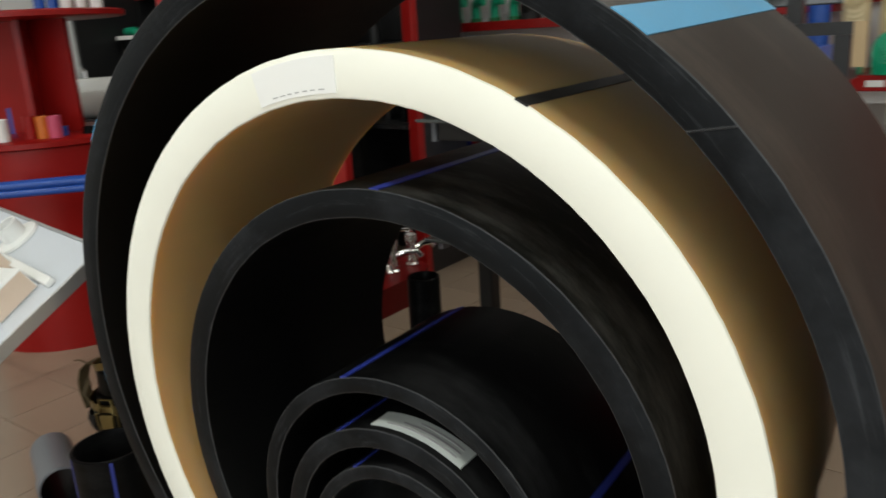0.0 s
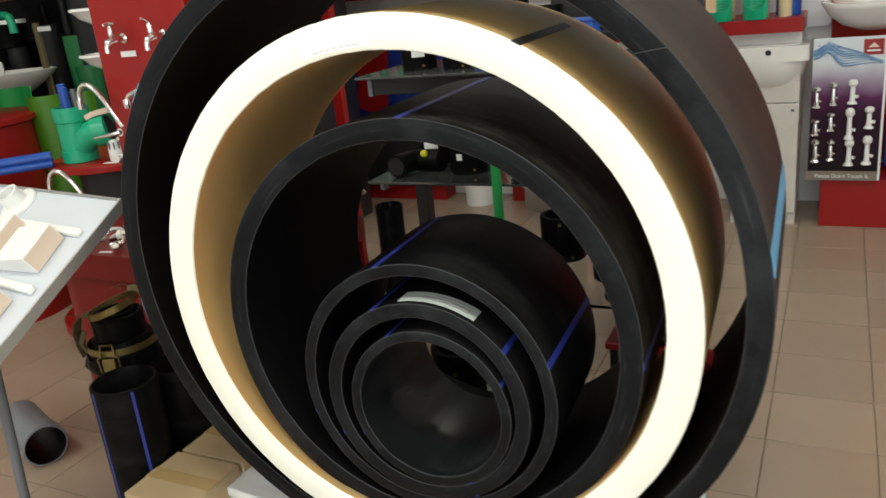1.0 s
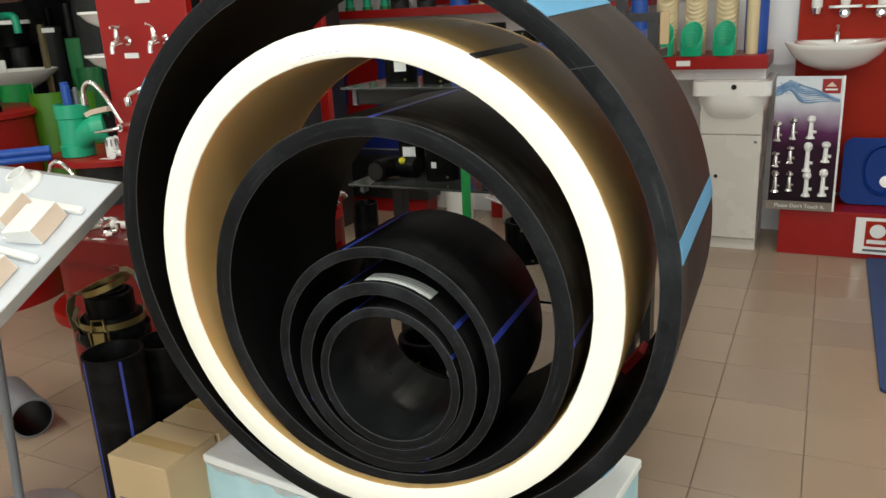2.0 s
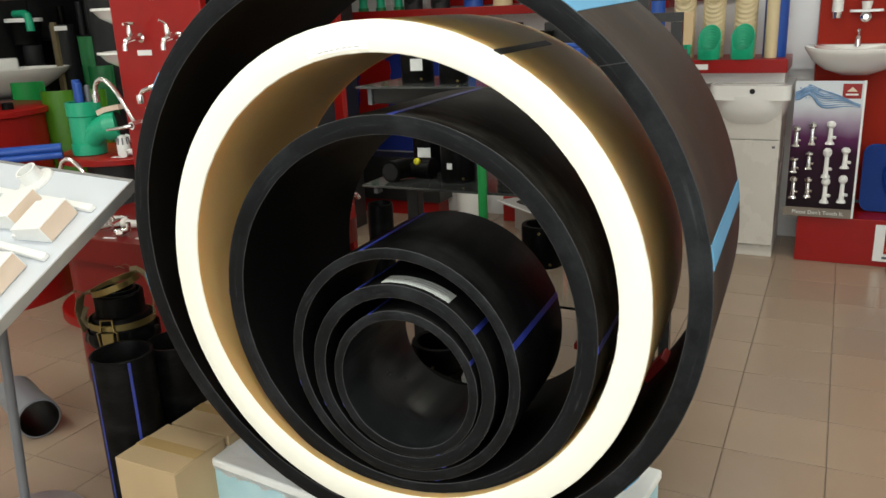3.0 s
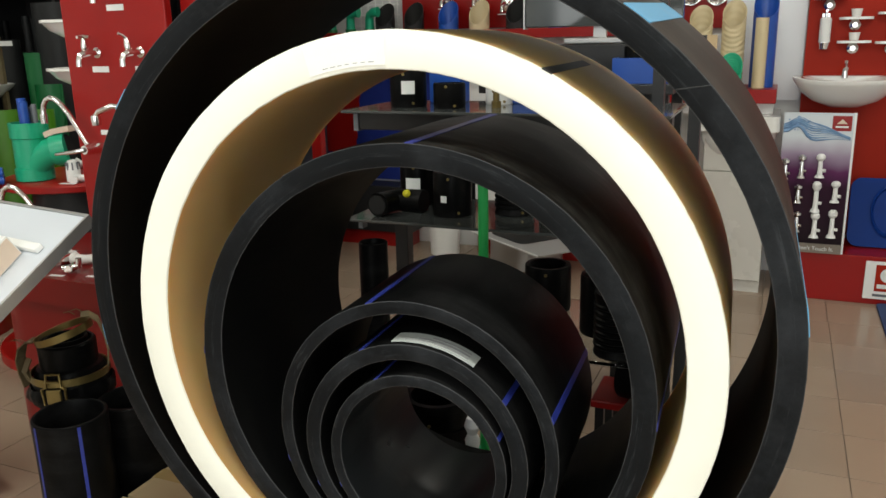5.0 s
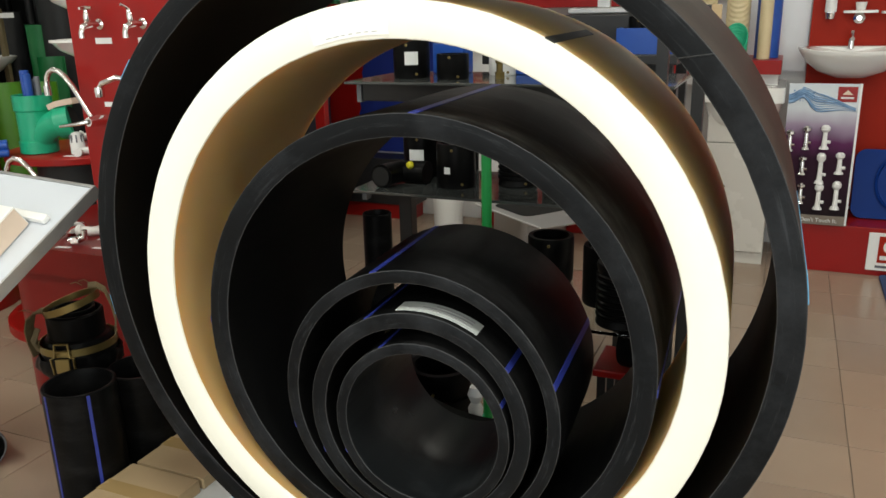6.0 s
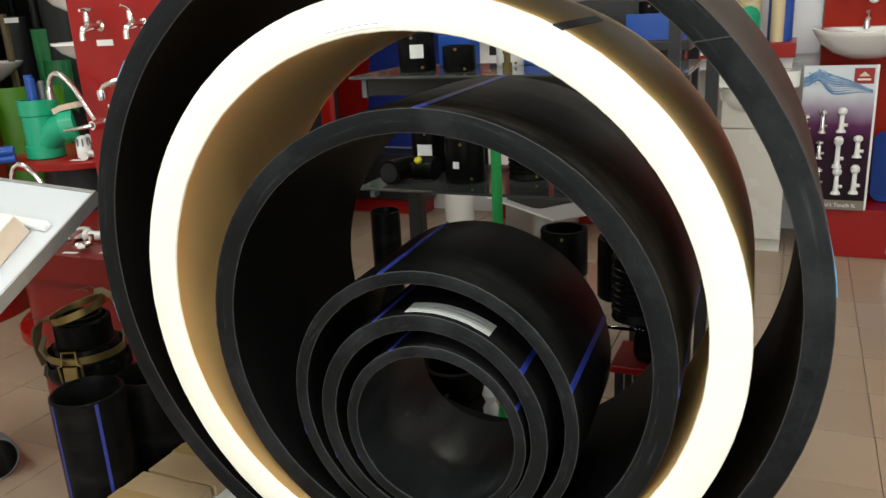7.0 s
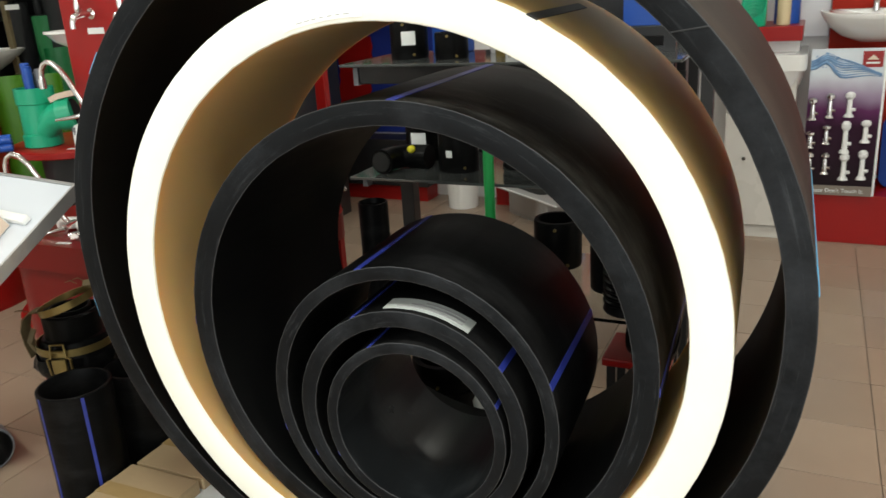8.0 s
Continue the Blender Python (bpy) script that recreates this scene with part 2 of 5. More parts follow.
def arc(c, r, a0, a1, n=12, axis="xz"):
    out = []
    for i in range(n + 1):
        a = radians(a0 + (a1 - a0) * i / n)
        u, v = r * math.cos(a), r * math.sin(a)
        out.append((c[0] + u, c[1], c[2] + v) if axis == "xz" else ((c[0], c[1] + u, c[2] + v) if axis == "yz" else (c[0] + u, c[1] + v, c[2])))
    return out


def at(x, y, z=0.0, turn=0.0):
    return pose(x, y, z, 0, 0, turn)


def words(name, text, size, m, mat, parent, extrude=0.0006):
    cu = bpy.data.curves.new(name, "FONT")
    cu.body, cu.size, cu.extrude = text, size, extrude
    cu.align_x = "CENTER"
    cu.materials.append(mat)
    tmp = bpy.data.objects.new(name, cu)
    scene.collection.objects.link(tmp)
    me = bpy.data.meshes.new_from_object(tmp.evaluated_get(bpy.context.evaluated_depsgraph_get()))
    bpy.data.objects.remove(tmp)
    ob = new(name, me)
    ob.parent = parent
    ob.matrix_local = m
    return ob


# ---- the room ----
X0, X1, Y0, Y1, TOP = -4.2, 3.2, -3.4, 5.28, 3.0
bm = boxed(X0, X1, Y0, Y1, -0.08, -0.006)
floor = tagged(part("floor", bm, GROUT), "beige glazed floor tiles with thin darker joints", "floor", kind="structure")
wall = part("wall_back", boxed(X0 - 0.12, X1 + 0.12, Y1, Y1 + 0.12, 0, TOP), WALL)
tagged(wall, "white painted back wall of the shop", "wall", kind="structure")
tagged(part("wall_left", boxed(X0 - 0.12, X0, Y0, Y1, 0, TOP), WALL), "white painted side wall of the shop", "wall", kind="structure")
tagged(part("wall_right", boxed(X1, X1 + 0.12, Y0, Y1, 0, TOP), WALL), "white painted side wall of the shop", "wall", kind="structure")
# unseen front wall, added with a window gap for the assumed daylight
bm = boxed(X0 - 0.12, -2.2, Y0 - 0.12, Y0, 0, TOP)
box(bm, X1, X1 + 0.12, Y0 - 0.12, Y0, 0, TOP)
box(bm, -2.2, X1, Y0 - 0.12, Y0, 2.9, TOP)
box(bm, -2.2, X1, Y0 - 0.12, Y0, 0, 0.6)
tagged(part("wall_front", bm, WALL), "unseen white front wall with an assumed wide window", "wall", kind="structure")
tagged(part("ceiling", boxed(X0, X1, Y0, Y1, TOP, TOP + 0.1), CEIL), "plain white shop ceiling", "ceiling", kind="structure")
for x, y in TUBES:
    lamp = thing("ceiling_light", at(x, y, 2.94), "white fluorescent ceiling light with a pale housing", "light", "ceiling lights")
    part("housing", boxed(-0.62, 0.62, -0.12, 0.12, 0.03, 0.06), WHITE_PVC, lamp)
    part("diffuser", boxed(-0.60, 0.60, -0.10, 0.10, 0.0, 0.028, bevel=0.008), EMIT, lamp)

# ---- the nested pipes ----
AXIS = Vector((-0.048, 1.0, 0.0)).normalized()


def along(x, z, y, zc=AXIS):
    """The pose of a pipe whose sawn end is centred there; local Z runs down the bore, X to the right, Y down."""
    xc = Vector((1, 0, 0))
    xc = (xc - zc * xc.dot(zc)).normalized()
    yc = zc.cross(xc)
    return Matrix(((xc.x, yc.x, zc.x, x), (xc.y, yc.y, zc.y, y), (xc.z, yc.z, zc.z, z), (0, 0, 0, 1)))


def pipe(label, x, z, y, ro, ri, length, skin, cut, stripe=None, angles=(), width=0.01, group="nested pipes", ch=0.0015):
    q = 0.293 * ch
    prof = [(ri + ch, 0), (ro - ch, 0), (ro - q, q), (ro, ch), (ro, length - ch), (ro - ch, length), (ri + ch, length), (ri, length - ch), (ri, ch), (ri + q, q)]
    ob = part("pipe", turned(prof, n=240, mats=[1, 2, 2, 0, 0, 1, 0, 3, 2, 2]), [skin, cut, CREAM_CUT_LIT if cut is CREAM_CUT_LIT else BURR, CREAM_SHADED if cut is CREAM_CUT_LIT else HDPE_SHINY if ro < 0.2 else HDPE_AND_BORE_SHADE], smooth=True)
    # the saw has left the front edges slightly ragged
    for v in ob.data.vertices:
        if v.co.z < 0.006:
            r = math.hypot(v.co.x, v.co.y)
            k = 1 + 0.0004 / r * noise.noise((v.co.x * 26, v.co.y * 26, ro * 9)) + 0.0007 / r * noise.noise((v.co.x * 90, v.co.y * 90, ro * 5))
            v.co.x, v.co.y = v.co.x * k, v.co.y * k
    ob.matrix_world = along(x, z, y)
    tagged(ob, label, "pipe", group)
    for a in angles:
        half = width / ro / 2
        a = -radians(a)
        part("stripe", turned([(ro - 0.001, 0.001), (ro + 0.0012, 0.001), (ro + 0.0012, length - 0.001), (ro - 0.001, length - 0.001)], n=4, a0=a - half, a1=a + half), stripe, ob, smooth=True)
    return ob


PIPE_1200 = pipe("very large dusty black polyethylene pipe with light blue stripes", 0.024, 0.8345, 1.7688, 0.5999, 0.5616, 0.4624, HDPE_OLD, HDPE_CUT, SKY_STRIPE, [7.8 + 45 * k for k in range(8)], 0.042)
# its own weight has pressed it a little out of round, and it is not quite level
PIPE_1200.matrix_world = along(0.024, 0.8345, 1.7688, Vector((-0.0228, 1.0, 0.0286)).normalized()) @ pose(0, 0, 0, 0, 0, -19) @ Matrix.Diagonal((1.0109, 0.9891, 1, 1)) @ pose(0, 0, 0, 0, 0, 19)
# shade between the pipes is in the skin colour, light in the end's
PIPE_1000 = pipe("large cream polypropylene pipe with the sawn end coloured as lit", 0.0316, 0.7946, 1.7684, 0.502, 0.445, 0.39, CREAM_SHADED, CREAM_CUT_LIT, ch=0.004)
PIPE_800 = pipe("large black polyethylene pipe with blue stripes", 0.0393, 0.7321, 1.7904, 0.398, 0.3604, 0.455, HDPE_DUSTY, HDPE_CUT, BLUE_STRIPE, [88, -2, 178, 268], 0.014)
PIPE_500 = pipe("black polyethylene pipe with blue stripes", 0.0414, 0.6258, 1.7919, 0.2506, 0.2277, 0.30, HDPE, HDPE_CUT, BLUE_STRIPE, [106, 18, 196, 286], 0.012)
PIPE_400 = pipe("black polyethylene pipe with blue stripes and a white label", 0.043, 0.6035, 1.7875, 0.2007, 0.1727, 0.30, HDPE, HDPE_CUT, BLUE_STRIPE, [115, 37, 205, 295], 0.010)
PIPE_315 = pipe("small black polyethylene pipe with blue stripes inside the others", 0.0496, 0.5923, 1.7868, 0.1587, 0.139, 0.30, HDPE, HDPE_CUT, BLUE_STRIPE, [115, 25, 205, 295], 0.008)


def shell(ro, z0, z1, a0, a1, thick=0.0012, n=16):
    """A piece of foil on the outside of a pipe, between two angles."""
    return turned([(ro - 0.001, z0), (ro + thick, z0), (ro + thick, z1), (ro - 0.001, z1)], n=n, a0=-radians(a1), a1=-radians(a0))


part("marker_line", shell(0.502, 0.0, 0.30, 60.7, 62.5), INK, PIPE_1000, "broad black marker line", smooth=True)
label = part("label", shell(0.2007, 0.012, 0.052, 58, 100), material("greyed_label_paper", (0.52, 0.56, 0.55), 0.5, vary=0.08, scale=30), PIPE_400, "white paper label with grey print", smooth=True)
for k in range(3):
    part("print", shell(0.2020, 0.020 + 0.010 * k, 0.0235 + 0.010 * k, 62, 94 - 6 * k, thick=0.0004), FAINT, label, smooth=True)
# paper sticker and a line of print on the sawn cream face
face_label = part("label", turned([(0.452, -0.0015), (0.495, -0.0015), (0.495, 0.0005), (0.452, 0.0005)], n=12, a0=-radians(106), a1=-radians(90)), STICKER, PIPE_1000, "white paper sticker on the sawn face")
for k in range(7):
    a = 103 - 1.6 * k
    part("print", turned([(0.4566, -0.0020), (0.4576, -0.0020), (0.4576, -0.0014), (0.4566, -0.0014)], n=3, a0=-radians(a), a1=-radians(a - random.uniform(0.6, 1.3))), FAINT, face_label)
# saw marks across the big black rim
bm = bmesh.new()
sweep(bm, [(r * math.cos(radians(a)), -r * math.sin(radians(a)), -0.0002) for r, a in ((0.5625, 42.7), (0.5990, 40.3))], 0.0009, n=6)
part("saw_mark", bm, BURR, PIPE_1200, "pale saw mark")

# ---- stand under the pipes, cartons and pipes beside it ----
stand = thing("pedestal_box", pose(-0.055, 2.05, 0, 0, 0, -6), "white-topped pale blue painted box under the nested pipes", "box")
part("body", boxed(-0.51, 0.51, -0.235, 0.235, 0, 0.215, bevel=0.006), FOAM_BLUE, stand)
bm = boxed(-0.515, 0.515, -0.24, 0.24, 0.217, 0.241, bevel=0.005)
bmesh.ops.subdivide_edges(bm, edges=bm.edges[:], cuts=6, use_grid_fill=True)
for v in bm.verts:
    v.co += 0.0025 * noise.noise_vector(v.co * 23)
part("top_sheet", bm, FOAM_TOP, stand, "torn white polystyrene sheet")
# ragged strip of torn white foil along the front edge
bm = bmesh.new()
xs = np.linspace(-0.508, 0.508, 90)
hi = [bm.verts.new((x, -0.2375, 0.2168)) for x in xs]
lo = [bm.verts.new((x, -0.2375, 0.2125 - 0.030 * max(0.0, noise.noise((x * 19, 0.3, 1.7)) + 0.6 * noise.noise((x * 60, 2.0, 0.1)) + 0.12))) for x in xs]
for k in range(len(xs) - 1):
    bm.faces.new((lo[k], lo[k + 1], hi[k + 1], hi[k]))
bmesh.ops.solidify(bm, geom=bm.faces[:], thickness=0.001)
part("torn_foil", bm, FOAM_TOP, stand)


def carton(x0, x1, y0, y1, z0, z1, label, turn=0.0, printed=False):
    cx, cy = (x0 + x1) / 2, (y0 + y1) / 2
    w, d, h = (x1 - x0) / 2, (y1 - y0) / 2, z1 - z0
    ob = thing("carton", at(cx, cy, z0, turn), label, "carton", "cartons")
    part("body", boxed(-w, w, -d, d, 0, h - 0.004, bevel=0.003), CARD, ob)
    part("flap", boxed(-w + 0.001, w - 0.001, -d, -0.0015, h - 0.004, h, bevel=0.0012), CARD, ob)
    part("flap", boxed(-w + 0.001, w - 0.001, 0.0015, d, h - 0.004, h, bevel=0.0012), CARD, ob)
    part("tape", boxed(-w - 0.0005, w + 0.0005, -0.02, 0.02, h, h + 0.0006), CARD_IN, ob)
    if printed:
        for k in range(3):
            part("print", boxed(-w + 0.02, -w + 0.065 - 0.008 * k, -d - 0.0008, -d - 0.0001, h * 0.55 - 0.012 * k, h * 0.55 + 0.005 - 0.012 * k), PRINT, ob)
    return ob


carton(-0.765, -0.568, 1.735, 1.915, 0, 0.272, "closed brown cardboard carton with a little print", printed=True)
carton(-0.762, -0.566, 1.925, 2.13, 0, 0.270, "closed brown cardboard carton taped along the top")


def upright_pipe(x, y, r, h, wall, mat, label, stripe=None, angles=(), group="standing pipes", z=0.0, n=40, lean=0.0):
    ob = part("pipe", turned([(r, 0), (r, h - 0.002), (r - 0.002, h), (r - wall + 0.001, h), (r - wall, h - 0.002), (r - wall, 0)], n=n), mat, smooth=True)
    ob.matrix_world = pose(x, y, z, 0, lean, 0)
    tagged(ob, label, "pipe", group)
    for a in angles:
        w = 0.007 / r / 2
        part("stripe", turned([(r - 0.001, 0.004), (r + 0.001, 0.004), (r + 0.001, h - 0.004), (r - 0.001, h - 0.004)], n=2, a0=radians(a) - w, a1=radians(a) + w), stripe, ob, smooth=True)
    return ob


upright_pipe(-0.851, 1.878, 0.080, 0.485, 0.008, HDPE, "upright black polyethylene pipe with blue stripes", BLUE_STRIPE, (-104, -30, 76, 150))
p = upright_pipe(-0.843, 2.052, 0.078, 0.45, 0.009, HDPE, "upright black polyethylene pipe with a blue tag", BLUE_STRIPE, (20, 110))
part("tag", turned([(0.078, 0.355), (0.080, 0.355), (0.080, 0.440), (0.078, 0.440)], n=6, a0=radians(-128), a1=radians(-92)), BLUE, p, "blue plastic tag")

# strapped repair coupler on a black pipe
p = upright_pipe(-1.025, 2.045, 0.082, 0.425, 0.010, HDPE, "upright black polyethylene pipe carrying a strapped saddle")
coupler = thing("saddle_clamp", pose(-1.025, 2.045, 0.425, 0, 0, 24), "black saddle fitting with olive straps and brass buckles", "pipe fitting")


def ribbon(pts, width, thick, across=(0, 1, 0)):
    """A flat band along points, as wide as given along one direction."""
    bm = bmesh.new()
    w, rows = Vector(across).normalized() * width / 2, []
    pts = [Vector(q) for q in pts]
    for i, q in enumerate(pts):
        d = (pts[min(i + 1, len(pts) - 1)] - pts[max(i - 1, 0)]).normalized()
        u = d.cross(w).normalized() * thick / 2
        rows.append([bm.verts.new(q + s * w + r * u) for s, r in ((1, 1), (-1, 1), (-1, -1), (1, -1))])
    for a, b in zip(rows, rows[1:]):
        for k in range(4):
            bm.faces.new((a[k], a[(k + 1) % 4], b[(k + 1) % 4], b[k]))
    bm.faces.new(rows[0])
    bm.faces.new(rows[-1])
    return bm


part("body", turned([(0.084, 0.0), (0.092, 0.010), (0.090, 0.06), (0.076, 0.088), (0.068, 0.092), (0.068, 0.148), (0.064, 0.153), (0.059, 0.153), (0.057, 0.148), (0.057, 0.0)], n=40), HDPE, coupler, smooth=True)
part("inner_sleeve", turned([(0.050, 0.08), (0.050, 0.158), (0.048, 0.160), (0.044, 0.160), (0.043, 0.158), (0.043, 0.08)], n=36), HDPE, coupler, smooth=True)
part("lower_strap", turned([(0.0905, 0.062), (0.0935, 0.062), (0.0925, 0.080), (0.0895, 0.080)], n=40), BRASS, coupler, smooth=True)
bm = turned([(0.067, -0.008), (0.070, -0.009), (0.070, 0.009), (0.067, 0.008)], n=40)
bmesh.ops.transform(bm, verts=bm.verts[:], matrix=pose(-0.004, 0.0, 0.172, 0, -17, 0))
part("upper_strap", bm, BRASS, coupler, smooth=True)
# stiff webbing that springs off at both sides
part("webbing", ribbon([(-0.070, 0, 0.152), (-0.088, -0.008, 0.154), (-0.104, -0.014, 0.140), (-0.110, -0.020, 0.112), (-0.104, -0.026, 0.080), (-0.094, -0.028, 0.045)], 0.030, 0.004, (0.35, 0.9, 0.15)), FABRIC, coupler)
part("webbing", ribbon([(0.040, 0.010, 0.212), (0.062, 0.006, 0.215), (0.084, 0.0, 0.204), (0.098, -0.006, 0.172), (0.106, -0.012, 0.132), (0.102, -0.016, 0.092)], 0.034, 0.004, (-0.35, 0.9, 0.1)), FABRIC, coupler)
part("webbing", ribbon([(-0.078, -0.048, 0.060), (-0.086, -0.056, 0.090), (-0.074, -0.046, 0.122)], 0.022, 0.003, (0.75, -0.55, 0)), FABRIC, coupler)
# wire buckle hooked over the lower strap
buckle = part("buckle", rod([(-0.026, -0.096, 0.020), (-0.028, -0.100, 0.062), (-0.018, -0.099, 0.066), (-0.016, -0.096, 0.098), (0.016, -0.096, 0.098), (0.018, -0.099, 0.066), (0.028, -0.100, 0.062), (0.026, -0.096, 0.020)], 0.0032, n=8), BRASS, coupler, "brass wire buckle", smooth=True)
part("plate", boxed(-0.018, 0.018, -0.104, -0.097, 0.024, 0.062, bevel=0.003), BRASS, buckle)
part("bar", rod([(-0.016, -0.098, 0.080), (0.016, -0.098, 0.080)], 0.003, n=8), BRASS, buckle, smooth=True)
for q in ((-0.105, -0.01, 0.150), (0.03, 0.0, 0.216), (0.05, 0.0, 0.222), (-0.09, -0.02, 0.154)):
    part("loose_thread", rod([q, (q[0] - 0.012, q[1] - 0.004, q[2] + 0.010), (q[0] - 0.026, q[1] - 0.004, q[2] + 0.006)], 0.0010, n=5), FABRIC, coupler)

# grey pipe on the floor
# the bore is coloured black for the shade inside; the plastic is grey
bm = turned([(0.098, 0), (0.104, 0.004), (0.104, 0.09), (0.096, 0.10), (0.096, 0.42), (0.090, 0.42), (0.094, 0.0)], n=40, mats=[0, 0, 0, 0, 0, 1, 0])
grey = part("pipe", bm, [GREYPIPE, HDPE_AND_BORE_SHADE], smooth=True)
grey.matrix_world = Matrix.Translation((-1.50, 2.05, 0.0685)) @ Vector((-0.93, 0.37, 0)).to_track_quat("Z", "Y").to_matrix().to_4x4() @ Matrix.Scale(0.655, 4)
tagged(grey, "short grey plastic drain pipe with a socket lying on the floor", "pipe")

# ---- sloping sample board ----
C = pose(-0.674, 1.848, 0.958, 0, 0, -9.6) @ pose(0, 0, 0, 33, 0, 0)
board = thing("sample_board", C, "grey sloping display board with white plastic profile samples", "display board")
part("panel", boxed(-0.80, -0.006, -0.62, -0.006, -0.018, 0.0, bevel=0.002), GREY_BOARD, board)
part("edge_strip", boxed(-0.006, 0.0, -0.62, 0.0, -0.022, 0.003, bevel=0.001), ALU, board)
part("edge_strip", boxed(-0.80, -0.006, -0.006, 0.0, -0.022, 0.003, bevel=0.001), ALU, board)
pole = part("pole", rod([(-0.125, 0, 0), (-0.06, 0, 0.60)], 0.0125, n=16), GREYPIPE, board, smooth=True)
pole.matrix_world = pose(-0.985, 1.70, 0.02)
foot = part("foot", solid([(0.15, 0), (0.15, 0.012), (0.03, 0.02)], n=32), ALU, board, smooth=True)
foot.matrix_world = pose(-1.11, 1.70, 0.0)


def profile_sample(x, y, turn, w=0.125, d=0.095, h=0.048):
    ob = thing("profile_sample", C @ pose(x, y, 0.001, 0, 0, turn), "white plastic window profile sample with a pale wood end", "sample", "profile samples")
    bm = boxed(-w / 2, w / 2, -d / 2, d / 2, 0, h, bevel=0.002)
    for v in bm.verts:
        if v.co.z > h / 2 and v.co.x < 0:
            v.co.z *= 0.72
    part("body", bm, WHITE_PVC, ob)
    part("end_face", boxed(w / 2, w / 2 + 0.0015, -d / 2 + 0.003, d / 2 - 0.003, 0.002, h - 0.004), WOODFOIL, ob, "pale wood-coloured end")
    part("lip", boxed(-w / 2 - 0.02, -w / 2, -d / 2, d / 2, 0, 0.012), WHITE_PVC, ob)
    return ob


profile_sample(-0.140, -0.172, 6)
profile_sample(-0.300, -0.160, 7)
profile_sample(-0.140, -0.335, 5)
profile_sample(-0.300, -0.335, 4)
for y in (-0.105, -0.255, -0.41):
    rail = part("sample_rail", boxed(-0.70, -0.035, y - 0.009, y + 0.009, 0.001, 0.014, bevel=0.003), WHITE_PVC)
    rail.matrix_world = C
    tagged(rail, "white plastic rail fixed on the grey sample board", "rail", "sample rails")
ros = thing("pipe_collar", C @ pose(-0.36, -0.052, 0.001), "white round plastic pipe collar on the sample board", "pipe fitting")
part("flange", turned([(0.048, 0), (0.046, 0.006), (0.026, 0.010), (0.026, 0.0)], n=32), WHITE_PVC, ros, smooth=True)
part("sleeve", turned([(0.027, 0.0), (0.027, 0.042), (0.022, 0.042), (0.022, 0.0)], n=32), WHITE_PVC, ros, smooth=True)

# ---- taps ----


def tap_bib(m, style=0, tag=True):
    """A wall tap: the flange is at the origin, the body runs along -Y, the spout falls at the front."""
    tagm = m
    m = m @ Matrix.Scale(0.82, 4)
    ob = thing("wall_tap", m, "polished chrome bib tap on a red display panel", "tap", "wall taps")
    part("flange", solid([(0.020, 0), (0.020, 0.004), (0.010, 0.010)], n=20, m=pose(0, 0, 0, 90, 0, 0)), CHROME, ob, smooth=True)
    part("body", rod([(0, 0, 0), (0.0, -0.03, 0), (-0.004, -0.058, 0.0), (-0.008, -0.076, -0.008), (-0.010, -0.082, -0.028), (-0.010, -0.082, -0.048)], [0.010, 0.011, 0.014, 0.0125, 0.0115, 0.0125], n=14), CHROME, ob, smooth=True)
    part("bonnet", solid([(0.010, 0), (0.013, 0.012), (0.011, 0.03), (0.008, 0.045)], n=18, m=pose(-0.003, -0.055, 0.008, 0, -8 if style else 0, 0)), CHROME, ob, smooth=True)
    if style:
        part("lever", rod([(-0.006, -0.056, 0.05), (-0.012, -0.068, 0.062), (-0.018, -0.082, 0.068)], [0.006, 0.005, 0.006], n=10), CHROME, ob, smooth=True)
    else:
        bm = rod([(-0.033, -0.055, 0.058), (-0.003, -0.055, 0.060), (0.027, -0.055, 0.058)], [0.006, 0.007, 0.006], n=10)
        sweep(bm, [(-0.003, -0.085, 0.058), (-0.003, -0.025, 0.058)], 0.0055, n=10)
        part("cross_handle", bm, CHROME, ob, smooth=True)
    if tag:
        t = thing("price_tag", tagm @ pose(0.004, -0.001, -0.050), "small white paper price tag on the red panel", "label", "price tags")
        part("card", boxed(-0.030, 0.036, -0.0012, 0.001, -0.009, 0.009), PAPER, t)
    return ob


def swan_tap(m, side=-1.0, rise=0.16, reach=0.15, tag=False):
    ob = thing("swan_neck_tap", m, "polished chrome swan-neck mixer tap", "tap", "swan neck taps")
    part("body", rod([(0, 0.06, 0), (0, 0.0, 0), (0, -0.03, 0)], [0.016, 0.018, 0.014], n=16), CHROME, ob, smooth=True)
    base = [(0, 0), (-0.10, 0.12), (-0.26, 0.40), (-0.42, 0.68), (-0.56, 0.86), (-0.70, 0.97), (-0.82, 1.0), (-0.92, 0.95), (-0.98, 0.85), (-1.0, 0.72), (-1.0, 0.66)]
    pts = [(-side * u * reach, -0.012 * i / 10, w * rise) for i, (u, w) in enumerate(base)]
    part("spout", rod(pts, 0.0085, n=12), CHROME, ob, smooth=True)
    part("aerator", rod([(side * reach, -0.012, rise * 0.68), (side * reach, -0.012, rise * 0.68 - 0.03)], 0.0115, n=14), CHROME, ob, smooth=True)
    part("lever", rod([(0, -0.03, 0), (side * 0.035, -0.05, -0.006), (side * 0.085, -0.065, -0.012)], [0.008, 0.006, 0.004], n=10), CHROME, ob, smooth=True)
    return ob


